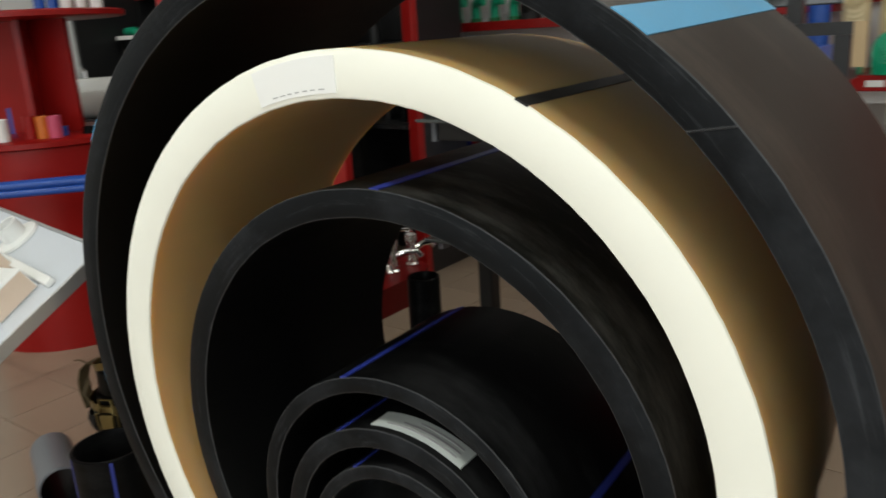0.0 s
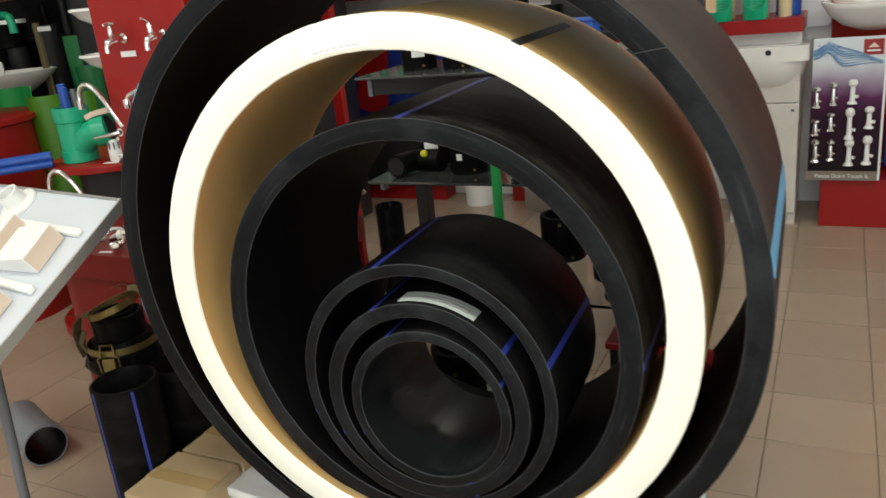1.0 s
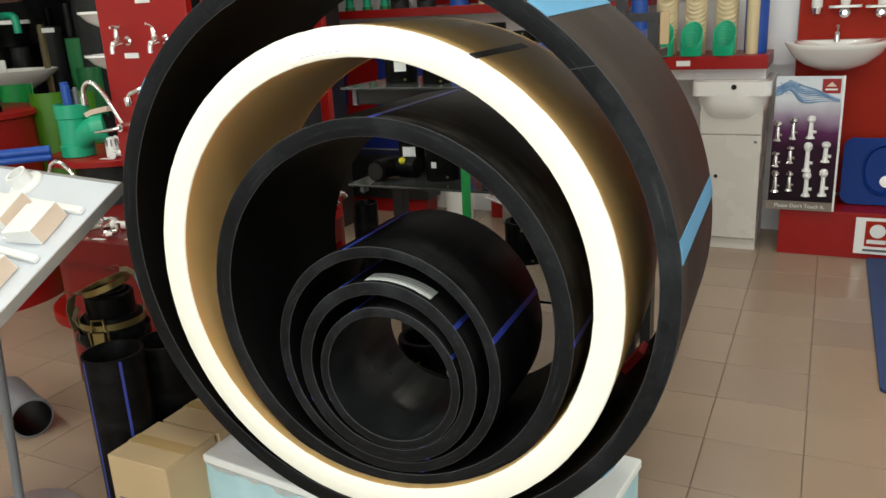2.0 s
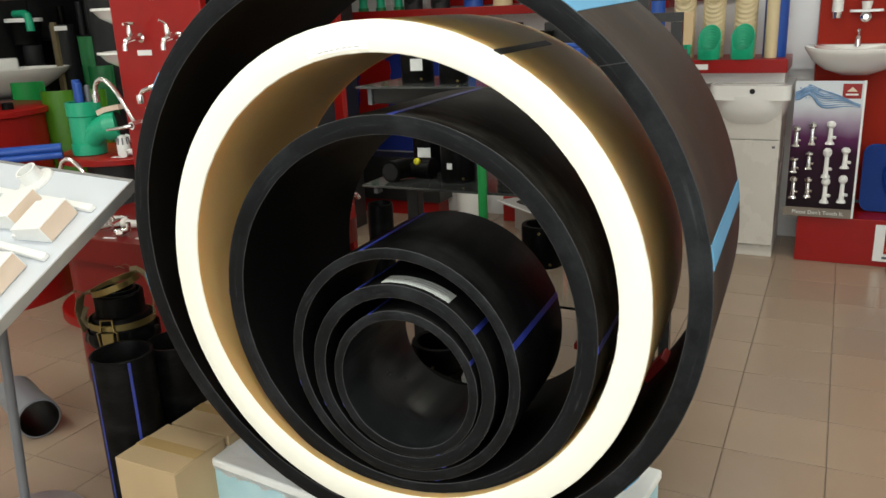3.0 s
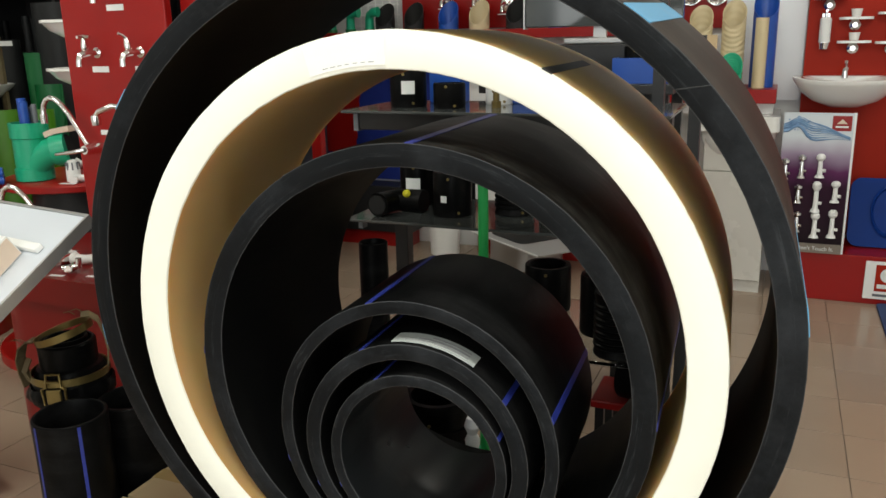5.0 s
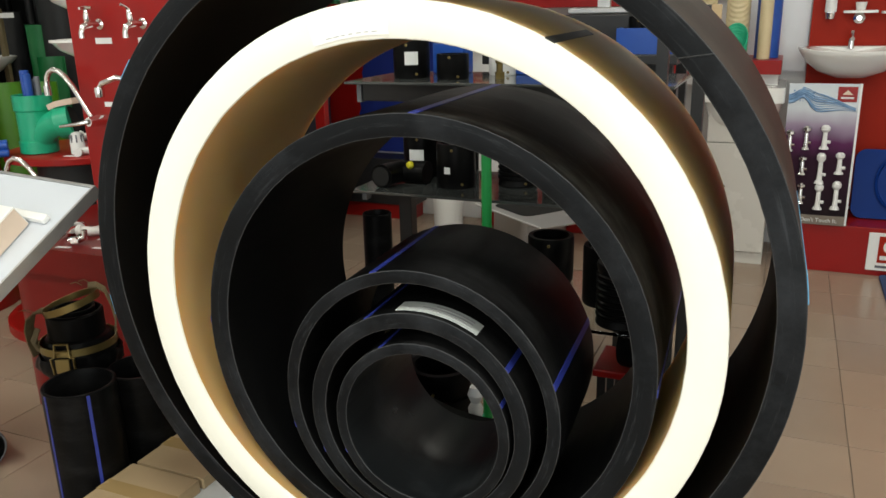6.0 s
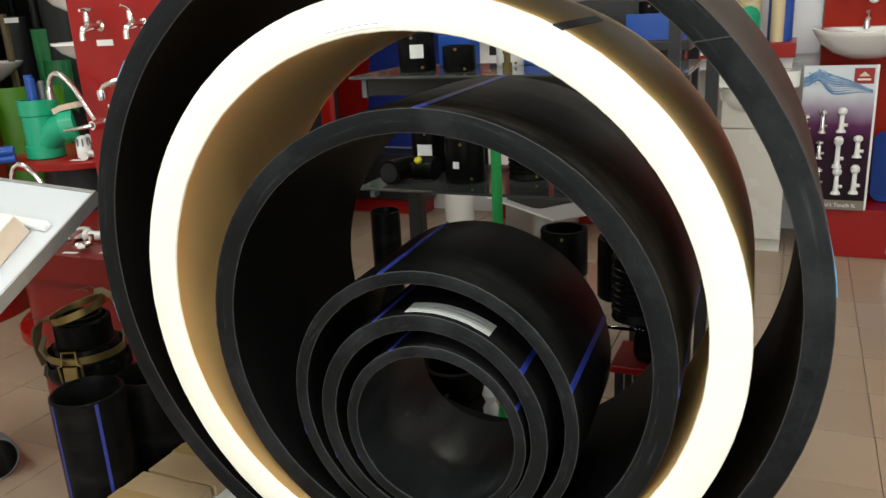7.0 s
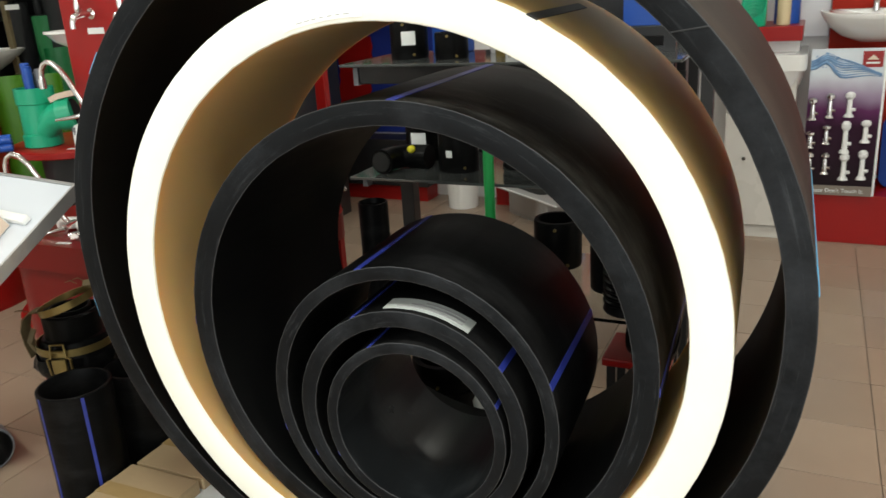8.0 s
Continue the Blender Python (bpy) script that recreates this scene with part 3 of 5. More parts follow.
# ---- red tap display ----
bm = boxed(-1.535, -1.125, 2.635, 2.665, 0.60, 2.15, bevel=0.004)
panel = tagged(part("red_partition", bm, RED), "glossy red laminated panel with chrome taps", "panel")
bm = boxed(-1.122, -0.86, 2.70, 2.73, 0.60, 2.15, bevel=0.004)
tagged(part("red_partition", bm, RED), "glossy red laminated panel beside the taps", "panel")
for x, z, st in ((-1.405, 1.258, 0), (-1.232, 1.258, 1), (-1.318, 1.440, 1)):
    tap_bib(at(x, 2.634, z), st)
swan_tap(at(-1.43, 2.585, 0.965), -1, 0.158, 0.172)
t = thing("price_tag", at(-1.40, 2.633, 1.012), "small white paper price tag on the red panel", "label", "price tags")
part("card", boxed(-0.03, 0.03, -0.0012, 0.001, -0.0075, 0.0075), PAPER, t)
spout = thing("swivel_spout", at(-1.245, 2.634, 1.085), "short chrome swivel spout on the red panel", "tap")
part("pipe", rod([(0, 0, 0), (-0.01, -0.05, 0.012), (-0.05, -0.08, 0.018), (-0.095, -0.09, 0.0), (-0.108, -0.09, -0.015)], 0.009, n=12), CHROME, spout, smooth=True)
part("nozzle", solid([(0.013, 0), (0.015, 0.02), (0.013, 0.03)], n=16, m=pose(-0.108, -0.09, -0.04)), CHROME, spout, smooth=True)

# counter with rounded corner
def rounded(bm, x0, x1, y0, y1, z0, z1, r, n=10, bevel=0.0):
    pts = []
    for cx, cy, a0 in ((x1 - r, y1 - r, 0), (x0 + r, y1 - r, 90), (x0 + r, y0 + r, 180), (x1 - r, y0 + r, 270)):
        for i in range(n + 1):
            a = radians(a0 + 90 * i / n)
            pts.append((cx + r * math.cos(a), cy + r * math.sin(a)))
    lo, hi = [bm.verts.new((x, y, z0)) for x, y in pts], [bm.verts.new((x, y, z1)) for x, y in pts]
    bm.faces.new(lo[::-1])
    top = bm.faces.new(hi)
    for i in range(len(pts)):
        j = (i + 1) % len(pts)
        bm.faces.new((lo[i], lo[j], hi[j], hi[i]))
    if bevel:
        bmesh.ops.bevel(bm, geom=list(top.edges), offset=bevel, segments=2, affect="EDGES")
    return bm


counter = thing("tap_counter", at(0, 0, 0), "dark red rounded counter with chrome taps on it", "counter")
part("top", rounded(bmesh.new(), -1.80, -0.755, 2.365, 2.98, 0.515, 0.60, 0.11, bevel=0.006), RED_DARK_SHADED, counter)
part("body", rounded(bmesh.new(), -1.765, -0.95, 2.385, 2.80, 0.012, 0.513, 0.16), RED_DARK_SHADED, counter, smooth=True)
part("plinth", rounded(bmesh.new(), -1.755, -0.96, 2.395, 2.79, 0.0, 0.0118, 0.16), RED_DARK_SHADED, counter)
swan_tap(pose(-1.52, 2.50, 0.618, 0, 0, 8), -1, 0.235, 0.20)
swan_tap(pose(-0.83, 2.52, 0.618, 0, 0, 160), -1, 0.12, 0.16)
for x, y, rz in ((-0.835, 2.84, 40), (-0.90, 2.80, 110), (-0.82, 2.74, -15), (-0.83, 2.925, 75)):
    v = thing("pillar_tap", pose(x, y, 0.601, 0, 0, rz), "chrome pillar tap standing on the dark red counter", "tap", "pillar taps")
    part("body", solid([(0.020, 0), (0.020, 0.006), (0.014, 0.012), (0.014, 0.075), (0.018, 0.080), (0.018, 0.100), (0.010, 0.106)], n=20), CHROME, v, smooth=True)
    part("spout", rod([(0.010, 0, 0.050), (0.045, 0, 0.062), (0.075, 0, 0.060), (0.085, 0, 0.044)], [0.011, 0.010, 0.009, 0.010], n=12), CHROME, v, smooth=True)
    part("lever", rod([(0, 0, 0.106), (-0.01, 0, 0.116), (-0.055, 0, 0.124)], [0.009, 0.007, 0.004], n=10), CHROME, v, smooth=True)
    t = thing("price_tag", pose(x - 0.05, y - 0.05, 0.6005, 0, 0, rz), "small white paper price tag on the red counter", "label", "price tags")
    part("card", boxed(-0.03, 0.03, -0.009, 0.009, 0, 0.001), PAPER, t)
tagged(part("red_partition", boxed(-0.935, -0.895, 3.085, 3.115, 0, 1.40, bevel=0.003), RED), "narrow red laminated panel end behind the counter", "panel")
for x, y, rz in ((-1.42, 2.44, 30), (-1.30, 2.47, -20), (-1.36, 2.55, 75), (-1.20, 2.45, 10)):
    v = thing("angle_valve", pose(x, y, 0.615, 0, 0, rz), "small chrome angle valve lying on the red counter", "valve", "angle valves")
    part("body", rod([(-0.03, 0, 0), (0.0, 0, 0.0), (0.018, 0, 0.006), (0.02, 0, 0.03)], [0.009, 0.012, 0.010, 0.009], n=12), CHROME, v, smooth=True)
    part("handle", rod([(-0.005, -0.03, 0.002), (-0.005, 0.0, 0.002), (-0.005, 0.03, 0.002)], [0.012, 0.007, 0.009], n=12), CHROME, v, smooth=True)
    t = thing("price_tag", pose(x - 0.02, y - 0.045, 0.6005, 0, 0, 8), "small white paper price tag on the red counter", "label", "price tags")
    part("card", boxed(-0.025, 0.025, -0.007, 0.007, 0, 0.001), PAPER, t)


# half-round wash basins fixed beside the panel
def small_basin(m, s=1.0):
    ob = thing("wash_basin", m, "small white ceramic wash basin mounted on edge of the display", "wash basin", "small basins")
    part("bowl", turned([(0.11 * s, 0.044), (0.118 * s, 0.047), (0.118 * s, 0.056), (0.10 * s, 0.056), (0.085 * s, 0.030), (0.03 * s, 0.016), (0.001, 0.016), (0.001, -0.004), (0.05 * s, 0.0), (0.09 * s, 0.022)], n=36), CERAMIC, ob, smooth=True)
    part("bracket", boxed(0.0, 0.07, -0.015, 0.015, -0.012, -0.0045), BLACK, ob)
    return ob


for z in (1.165, 1.32, 1.48):
    small_basin(at(-1.645, 2.80, z - 0.012))
tagged(part("basin_post", boxed(-1.60, -1.55, 2.82, 2.86, 0.60, 1.75, bevel=0.004), BLACK), "narrow black post carrying small basins", "post")

# ---- round red tables at the back ----


def round_table(x, y, r, h, label):
    ob = thing("round_table", at(x, y), label, "table", "round tables")
    part("tabletop", solid([(r - 0.006, h - 0.03), (r, h - 0.026), (r, h - 0.004), (r - 0.006, h)], n=48), RED, ob, smooth=True)
    # dark grey puts the shade under the tabletop into the drum's colour
    part("drum", solid([(r * 0.62, 0.045), (r * 0.62, h - 0.03)], n=48), DARKGREY, ob, smooth=True)
    part("foot_plate", solid([(r * 1.32, 0.0), (r * 1.32, 0.04), (r * 1.30, 0.045)], n=56), RED, ob, smooth=True)
    return ob


round_table(-2.17, 3.19, 0.30, 0.75, "low round dark red table with plumbing samples")
drum = thing("display_drum", at(-3.03, 2.98), "tall round red display drum with an upper tier", "display stand")
part("body", turned([(0.385, 0.0), (0.385, 0.910), (0.36, 0.910), (0.36, 0.0)], n=64), RED, drum, smooth=True)
part("tabletop", solid([(0.40, 0.9105), (0.41, 0.917), (0.41, 0.939), (0.40, 0.945)], n=64), RED, drum, smooth=True)
part("divider", boxed(-0.012, 0.012, -0.33, 0.20, 0.946, 1.446, m=pose(0, 0, 0, 0, 0, -62)), RED, drum)
part("divider", boxed(-0.33, 0.20, -0.012, 0.012, 0.946, 1.4455, m=pose(0, 0, 0, 0, 0, -38)), RED, drum)
part("upper_tabletop", solid([(0.42, 1.447), (0.43, 1.452), (0.43, 1.472), (0.42, 1.478)], n=64), RED, drum, smooth=True)
tee = thing("pipe_tee", at(-2.24, 3.04, 0.75), "sea-green plastic pipe tee standing on the red table", "pipe fitting")
part("barrel", turned([(0.066, 0), (0.074, 0.004), (0.074, 0.05), (0.068, 0.055), (0.068, 0.17), (0.074, 0.175), (0.074, 0.235), (0.066, 0.235), (0.062, 0.235), (0.062, 0.0)], n=36), GREEN, tee, smooth=True)
part("branch", rod([(0.03, -0.01, 0.06), (0.07, -0.002, 0.10), (0.10, 0.004, 0.118), (0.112, 0.010, 0.122), (0.113, 0.011, 0.1225), (0.160, 0.040, 0.132)], [0.046, 0.050, 0.054, 0.056, 0.063, 0.063], n=28), GREEN, tee, smooth=True)
# flat dark disc painted as the shade in the branch
part("mouth", rod([(0.1605, 0.0403, 0.1321), (0.162, 0.041, 0.1324)], 0.055, n=24), SHADOW_GAP, tee)
part("saddle", ribbon([(0.095, 0.02, 0.186), (0.13, 0.03, 0.200), (0.165, 0.045, 0.207), (0.195, 0.055, 0.212)], 0.07, 0.022), WOODFOIL, tee, "pale pink plastic saddle")
for k, (dx, dy, mt) in enumerate(((-0.02, 0.0, BLUE), (0.012, -0.02, BLUE), (0.03, 0.012, GREYPIPE), (-0.005, 0.03, GREYPIPE))):
    o = upright_pipe(-2.24 + dx, 3.04 + dy, 0.017 if k < 2 else 0.011, 0.325 - 0.012 * k, 0.003, mt, "thin plastic pipe standing in the green tee", n=14, z=0.755, group="thin pipes")
cup = thing("drain_cowl", at(-2.05, 3.06, 0.75), "small white plastic vent cowl on the red table", "pipe fitting")
part("cap", solid([(0.028, 0), (0.028, 0.045), (0.018, 0.085), (0.01, 0.088)], n=24), WHITE_PVC, cup, smooth=True)
for k in range(8):
    bm = boxed(0.023, 0.0275, -0.003, 0.003, 0.048, 0.078)
    bmesh.ops.transform(bm, verts=bm.verts[:], matrix=pose(0, 0, 0, 0, 0, 45 * k))
    part("slot", bm, GREYPIPE, cup)
t = thing("price_tag", pose(-2.02, 3.0, 0.751, 0, 0, 10), "white paper price tag on the round red table", "label", "price tags")
part("card", boxed(-0.035, 0.035, -0.012, 0.012, 0, 0.001), PAPER, t)
for k in range(5):
    o = part("pipe", turned([(0.017, 0), (0.017, 0.55), (0.013, 0.55), (0.013, 0)], n=16), BLUE, smooth=True)
    o.matrix_world = pose(-2.27 - 0.025 * (k % 3), 2.915 + 0.022 * (k % 3), 0.768 + 0.030 * (k // 3), 0, 0, 48) @ pose(0, 0, 0, 0, -90, 0)
    tagged(o, "blue plastic pipe lying on the red table", "pipe", "blue pipes")


def half_gutter(x, y, h, w, turn, mat, label):
    """An upright length of half-round gutter, open towards the room."""
    bm = bmesh.new()
    rows = []
    for z in (0, h):
        outer = [(0.5 * w * math.cos(a), 0.30 * w * math.sin(a)) for a in np.linspace(math.pi, 2 * math.pi, 13)]
        inner = [(0.94 * u, 0.92 * v + 0.002) for u, v in outer[::-1]]
        rows.append([bm.verts.new((u, -v, z)) for u, v in outer + inner])
    n = len(rows[0])
    for i in range(n):
        bm.faces.new((rows[0][i], rows[0][(i + 1) % n], rows[1][(i + 1) % n], rows[1][i]))
    for r in rows:
        for i in range(12):
            bm.faces.new((r[i], r[i + 1], r[n - 2 - i], r[n - 1 - i]))
    ob = part("gutter", bm, mat, smooth=True)
    ob.matrix_world = pose(x, y, 0, -2, 0, turn)
    return tagged(ob, label, "gutter", "gutter samples")


half_gutter(-2.70, 3.30, 1.01, 0.16, 215, LIME, "lime green half-round gutter standing upright")
half_gutter(-2.56, 3.36, 1.00, 0.13, 30, LIME, "lime green half-round gutter standing upright")
half_gutter(-3.12, 3.43, 1.03, 0.17, 38, GREEN_BRIGHT, "bright green half-round gutter standing upright")
half_gutter(-3.50, 4.22, 1.245, 0.13, 220, GREEN_DARK, "tall green half-round gutter standing upright")
half_gutter(-3.26, 4.05, 1.07, 0.15, 40, GREEN_DARK, "green half-round gutter standing upright")
for x, y, r, h, mt, lb in ((-3.74, 4.24, 0.075, 1.32, DARKGREY, "upright dark grey plastic pipe"), (-3.38, 4.30, 0.13, 1.52, DARKGREY, "wide upright dark grey plastic pipe"), (-2.98, 4.22, 0.07, 1.16, DARKGREY, "upright dark grey plastic pipe"), (-2.70, 4.15, 0.08, 1.35, HDPE, "upright black plastic pipe"), (-2.45, 4.15, 0.07, 1.5, HDPE, "upright black plastic pipe"), (-2.2, 4.18, 0.06, 1.2, HDPE, "upright black plastic pipe"), (-4.06, 4.22, 0.06, 1.20, DARKGREY, "upright dark grey plastic pipe")):
    upright_pipe(x, y, r, h, 0.008, mt, lb, n=28, lean=random.uniform(-2, 1.5))
plinth_b = thing("basin_stand", at(-3.86, 3.80), "plain black stand under the large wash basin", "stand")
part("body", boxed(-0.24, 0.24, -0.20, 0.20, 0, 0.905, bevel=0.004, m=pose(0, 0, 0, 0, 0, 51)), BLACK, plinth_b)
big = thing("wash_basin", pose(-3.86, 3.80, 0.906, 0, 0, 51), "long boat-shaped white ceramic wash basin on a stand", "wash basin")
bm = bmesh.new()
loops = []
for sx_, sy_, z in ((0.40, 0.40, 0.0), (0.62, 0.70, 0.045), (0.85, 0.90, 0.105), (0.98, 1.0, 0.150), (1.0, 1.0, 0.165), (0.98, 0.97, 0.168), (0.92, 0.90, 0.155), (0.70, 0.72, 0.07), (0.25, 0.3, 0.03)):
    loops.append([bm.verts.new((0.42 * sx_ * math.cos(a), 0.24 * sy_ * math.sin(a), z)) for a in np.linspace(0, 2 * math.pi, 48, endpoint=False)])
for p, q in zip(loops, loops[1:]):
    for k in range(48):
        bm.faces.new((p[k], p[(k + 1) % 48], q[(k + 1) % 48], q[k]))
bm.faces.new(loops[0])
bm.faces.new(loops[-1])
part("bowl", bm, CERAMIC, big, smooth=True)
part("back_ledge", boxed(-0.30, 0.12, 0.17, 0.30, 0.13, 0.225, bevel=0.012), CERAMIC, big, smooth=True)
part("tap", rod([(-0.12, 0.22, 0.225), (-0.12, 0.22, 0.275), (-0.12, 0.16, 0.290), (-0.12, 0.12, 0.275)], 0.012, n=10), CHROME, big, smooth=True)
# black shelving along the back left, with samples
shelf = thing("shelf_unit", at(-3.05, 4.55), "black shelving with red shelf edges full of pipe samples", "shelf")
part("back_panel", boxed(-1.15, 1.15, 0.22, 0.24, 0, 2.4), BLACK, shelf)
part("end_panel", boxed(-1.148, -1.12, -0.68, -0.225, 0, 2.4), BLACK, shelf)
for x in (-1.15, -0.40, 0.36, 1.12):
    part("upright", boxed(x, x + 0.03, -0.22, 0.22, 0, 2.4), BLACK, shelf)
for z in (0.35, 0.80, 1.22, 1.60, 2.0):
    part("shelf_board", boxed(-1.12, 1.12, -0.22, 0.22, z, z + 0.025), BLACK, shelf)
for z in (1.60, 2.0):
    part("shelf_edge", boxed(-1.12, 1.12, -0.232, -0.221, z - 0.01, z + 0.03), RED, shelf, "red shelf edge")
for k in range(34):
    x, z = -4.1 + 0.064 * k + random.uniform(-0.01, 0.01), (1.245, 1.625, 0.825)[k % 3]
    mt = random.choice((GREEN_DARK, DARKGREY, HDPE, HDPE, GREEN_DARK, HDPE, DARKGREY))
    upright_pipe(x, 4.43 + random.uniform(-0.04, 0.1), random.uniform(0.018, 0.032), random.uniform(0.10, 0.24), 0.004, mt, "short pipe sample standing on a black shelf", n=16, z=z, group="pipe samples")
for k in range(6):
    t = thing("price_tag", at(-3.9 + 0.33 * k, 4.328, (1.235, 1.618)[k % 2]), "white price tag on a black shelf edge", "label", "price tags")
    part("card", boxed(-0.05, 0.05, -0.002, 0.0015, -0.014, 0.014), PAPER, t)

# small coloured samples on both tiers of the drum
COL = [material("orange_plastic", (0.62, 0.16, 0.02), 0.4), material("pink_plastic", (0.60, 0.08, 0.16), 0.4)]
for x, y, r, h, mt, lb in ((-2.860, 2.710, 0.026, 0.095, WHITE_PVC, "short white pipe sample on the red drum"), (-3.239, 2.907, 0.032, 0.125, BLUE, "short blue pipe sample on the red drum"), (-3.177, 2.920, 0.03, 0.12, BLUE, "short blue pipe sample on the red drum"), (-3.237, 2.985, 0.028, 0.115, BLUE, "short blue pipe sample on the red drum"), (-2.828, 2.817, 0.028, 0.098, RED, "short dark red pipe sample on the red drum"), (-2.777, 2.845, 0.027, 0.095, COL[0], "short orange pipe sample on the red drum"), (-2.729, 2.873, 0.028, 0.095, COL[1], "short pink pipe sample on the red drum"), (-2.78, 2.93, 0.024, 0.04, BLUE, "small blue pipe ring on the red drum"), (-2.72, 3.02, 0.026, 0.03, HDPE, "small black pipe ring on the red drum")):
    upright_pipe(x, y, r, h, 0.004, mt, lb, n=20, z=0.9455, group="coloured samples")
for k in range(9):
    upright_pipe(-3.17 + 0.06 * k, 3.14 + 0.035 * (k % 2), 0.026, random.uniform(0.07, 0.12), 0.004, BLUE if k < 4 else WOODFOIL if k % 2 else WHITE_PVC, "short pale or blue pipe sample on the upper tier", n=18, z=1.4785, group="coloured samples")
# pail with a green elbow hung over it, and a notice strip on a post
pail = thing("bucket", at(-4.07, 4.21, 1.2055), "black plastic bucket with a white rim on the grey pipe", "bucket")
part("body", solid([(0.085, 0), (0.105, 0.13), (0.11, 0.14)], n=28), HDPE, pail, smooth=True)
part("rim", turned([(0.108, 0.141), (0.116, 0.141), (0.116, 0.165), (0.108, 0.165)], n=28), WHITE_PVC, pail, "white rim", smooth=True)
elb = thing("pipe_elbow", at(-4.00, 4.17, 1.371) @ Matrix.Scale(0.75, 4), "green plastic pipe elbow laid on the bucket rim", "pipe fitting", "green elbows")
part("body", rod([(-0.16, 0.03, 0.035), (0.0, 0.0, 0.035), (0.045, -0.008, 0.02), (0.060, -0.01, -0.03), (0.062, -0.01, -0.11)], [0.034, 0.034, 0.034, 0.032, 0.034], n=18), GREEN, elb, smooth=True)
strip = thing("notice_post", at(-3.60, 4.05), "olive post carrying a small white price strip", "post")
part("post", boxed(-0.018, 0.018, -0.01, 0.01, 0, 1.335), FABRIC, strip)
part("strip", boxed(0.02, 0.13, -0.012, -0.008, 1.285, 1.312), PAPER, strip, "white price strip")

# small white and chrome fittings on the counter and the round table
for k in range(9):
    a = random.uniform(0, 360)
    x, y, z = ((-2.17 + 0.24 * math.cos(2.4 * k), 3.19 + 0.24 * math.sin(2.4 * k), 0.75) if k < 7 else (random.uniform(-1.72, -1.45), random.uniform(2.40, 2.60), 0.60))
    if k < 7 and (abs(x + 2.24) < 0.12 and abs(y - 3.04) < 0.12 or y < 2.9):
        continue
    f = thing("pipe_fitting", pose(x, y, z, 0, 0, a), "small white plastic pipe elbow lying on the red top", "pipe fitting", "white fittings")
    r = random.uniform(0.012, 0.018)
    part("body", rod([(0, 0, r + 0.001), (0.035, 0, r + 0.001), (0.05, 0.012, r + 0.001), (0.052, 0.045, r + 0.001)], [r, r * 0.9, r * 0.9, r], n=12), WHITE_PVC if k % 3 else CHROME, f, smooth=True)
    part("collar", rod([(-0.012, 0, r + 0.003), (0.004, 0, r + 0.003)], r + 0.0025, n=12), WHITE_PVC if k % 3 else CHROME, f, smooth=True)
# loose black film round the saddle clamp
bm = turned([(0.093, 0.002), (0.100, 0.012), (0.102, 0.025), (0.099, 0.040), (0.095, 0.052), (0.092, 0.045), (0.092, 0.01)], n=120)
for v in bm.verts:
    v.co += 0.008 * noise.noise_vector(v.co * 38)
part("film_wrap", bm, HDPE, coupler, "crumpled black plastic film", smooth=True)

# ---- rack behind the pipes ----
rack = thing("display_rack", at(0, 0), "black display rack with smoked glass shelves", "rack")
for z in (1.093, 0.786):
    part("glass_shelf", boxed(-0.56, 0.33, 2.65, 3.02, z - 0.008, z, bevel=0.002), GLASS_DARK, rack, "smoked glass shelf")
for x, y, z, h in ((-0.44, 2.72, 0, 0.777), (-0.50, 2.97, 0.787, 1.085), (0.26, 2.94, 0, 1.085)):
    part("post", boxed(x, x + 0.04, y, y + 0.04, z, h, bevel=0.003), BLACK, rack)
for y in (2.70, 2.93):
    part("beam", boxed(-0.53, 0.30, y, y + 0.03, 1.035, 1.084, bevel=0.002), BLACK, rack)
part("back_panel", boxed(-0.56, -0.30, 3.012, 3.018, 0.787, 0.93), BLACK, rack)
part("beam_end", boxed(-0.545, -0.531, 2.695, 2.735, 1.032, 1.084), GREYPIPE, rack, "bare metal beam end")
part("beam_end", boxed(-0.545, -0.531, 2.695, 2.725, 0.748, 0.777), GREYPIPE, rack, "bare metal beam end")


def coupler_body(x, y, z, r, h, label, ribs=0, lab=None, mat=None, n=32):
    ob = thing("pipe_coupler", at(x, y, z), label, "pipe fitting", "couplers")
    prof = [(r * 0.96, 0), (r, 0.004)]
    if ribs:
        for k in range(ribs):
            a, b = 0.02 + (h - 0.04) * k / ribs, 0.02 + (h - 0.04) * (k + 0.55) / ribs
            prof += [(r * 0.93, a), (r, a + 0.003), (r, b), (r * 0.93, b + 0.003)]
    prof += [(r, h - 0.006), (r * 0.97, h), (r * 0.80, h), (r * 0.78, h - 0.01), (r * 0.78, 0.0)]
    part("body", turned(prof, n=n), mat or HDPE, ob, smooth=True)
    if lab:
        a, z0, z1, w = lab
        l = part("label", turned([(r - 0.001, z0), (r + 0.0012, z0), (r + 0.0012, z1), (r - 0.001, z1)], n=6, a0=radians(a) - w, a1=radians(a) + w), PAPER, ob, "white paper label", smooth=True)
    for k in (0, 1):
        part("terminal", rod([(r * math.cos(-0.9 - 0.5 * k), r * math.sin(-0.9 - 0.5 * k), h * (0.12 + 0.76 * k)), (1.08 * r * math.cos(-0.9 - 0.5 * k), 1.08 * r * math.sin(-0.9 - 0.5 * k), h * (0.12 + 0.76 * k))], 0.004, n=8), BRASS, ob, smooth=True)
    return ob


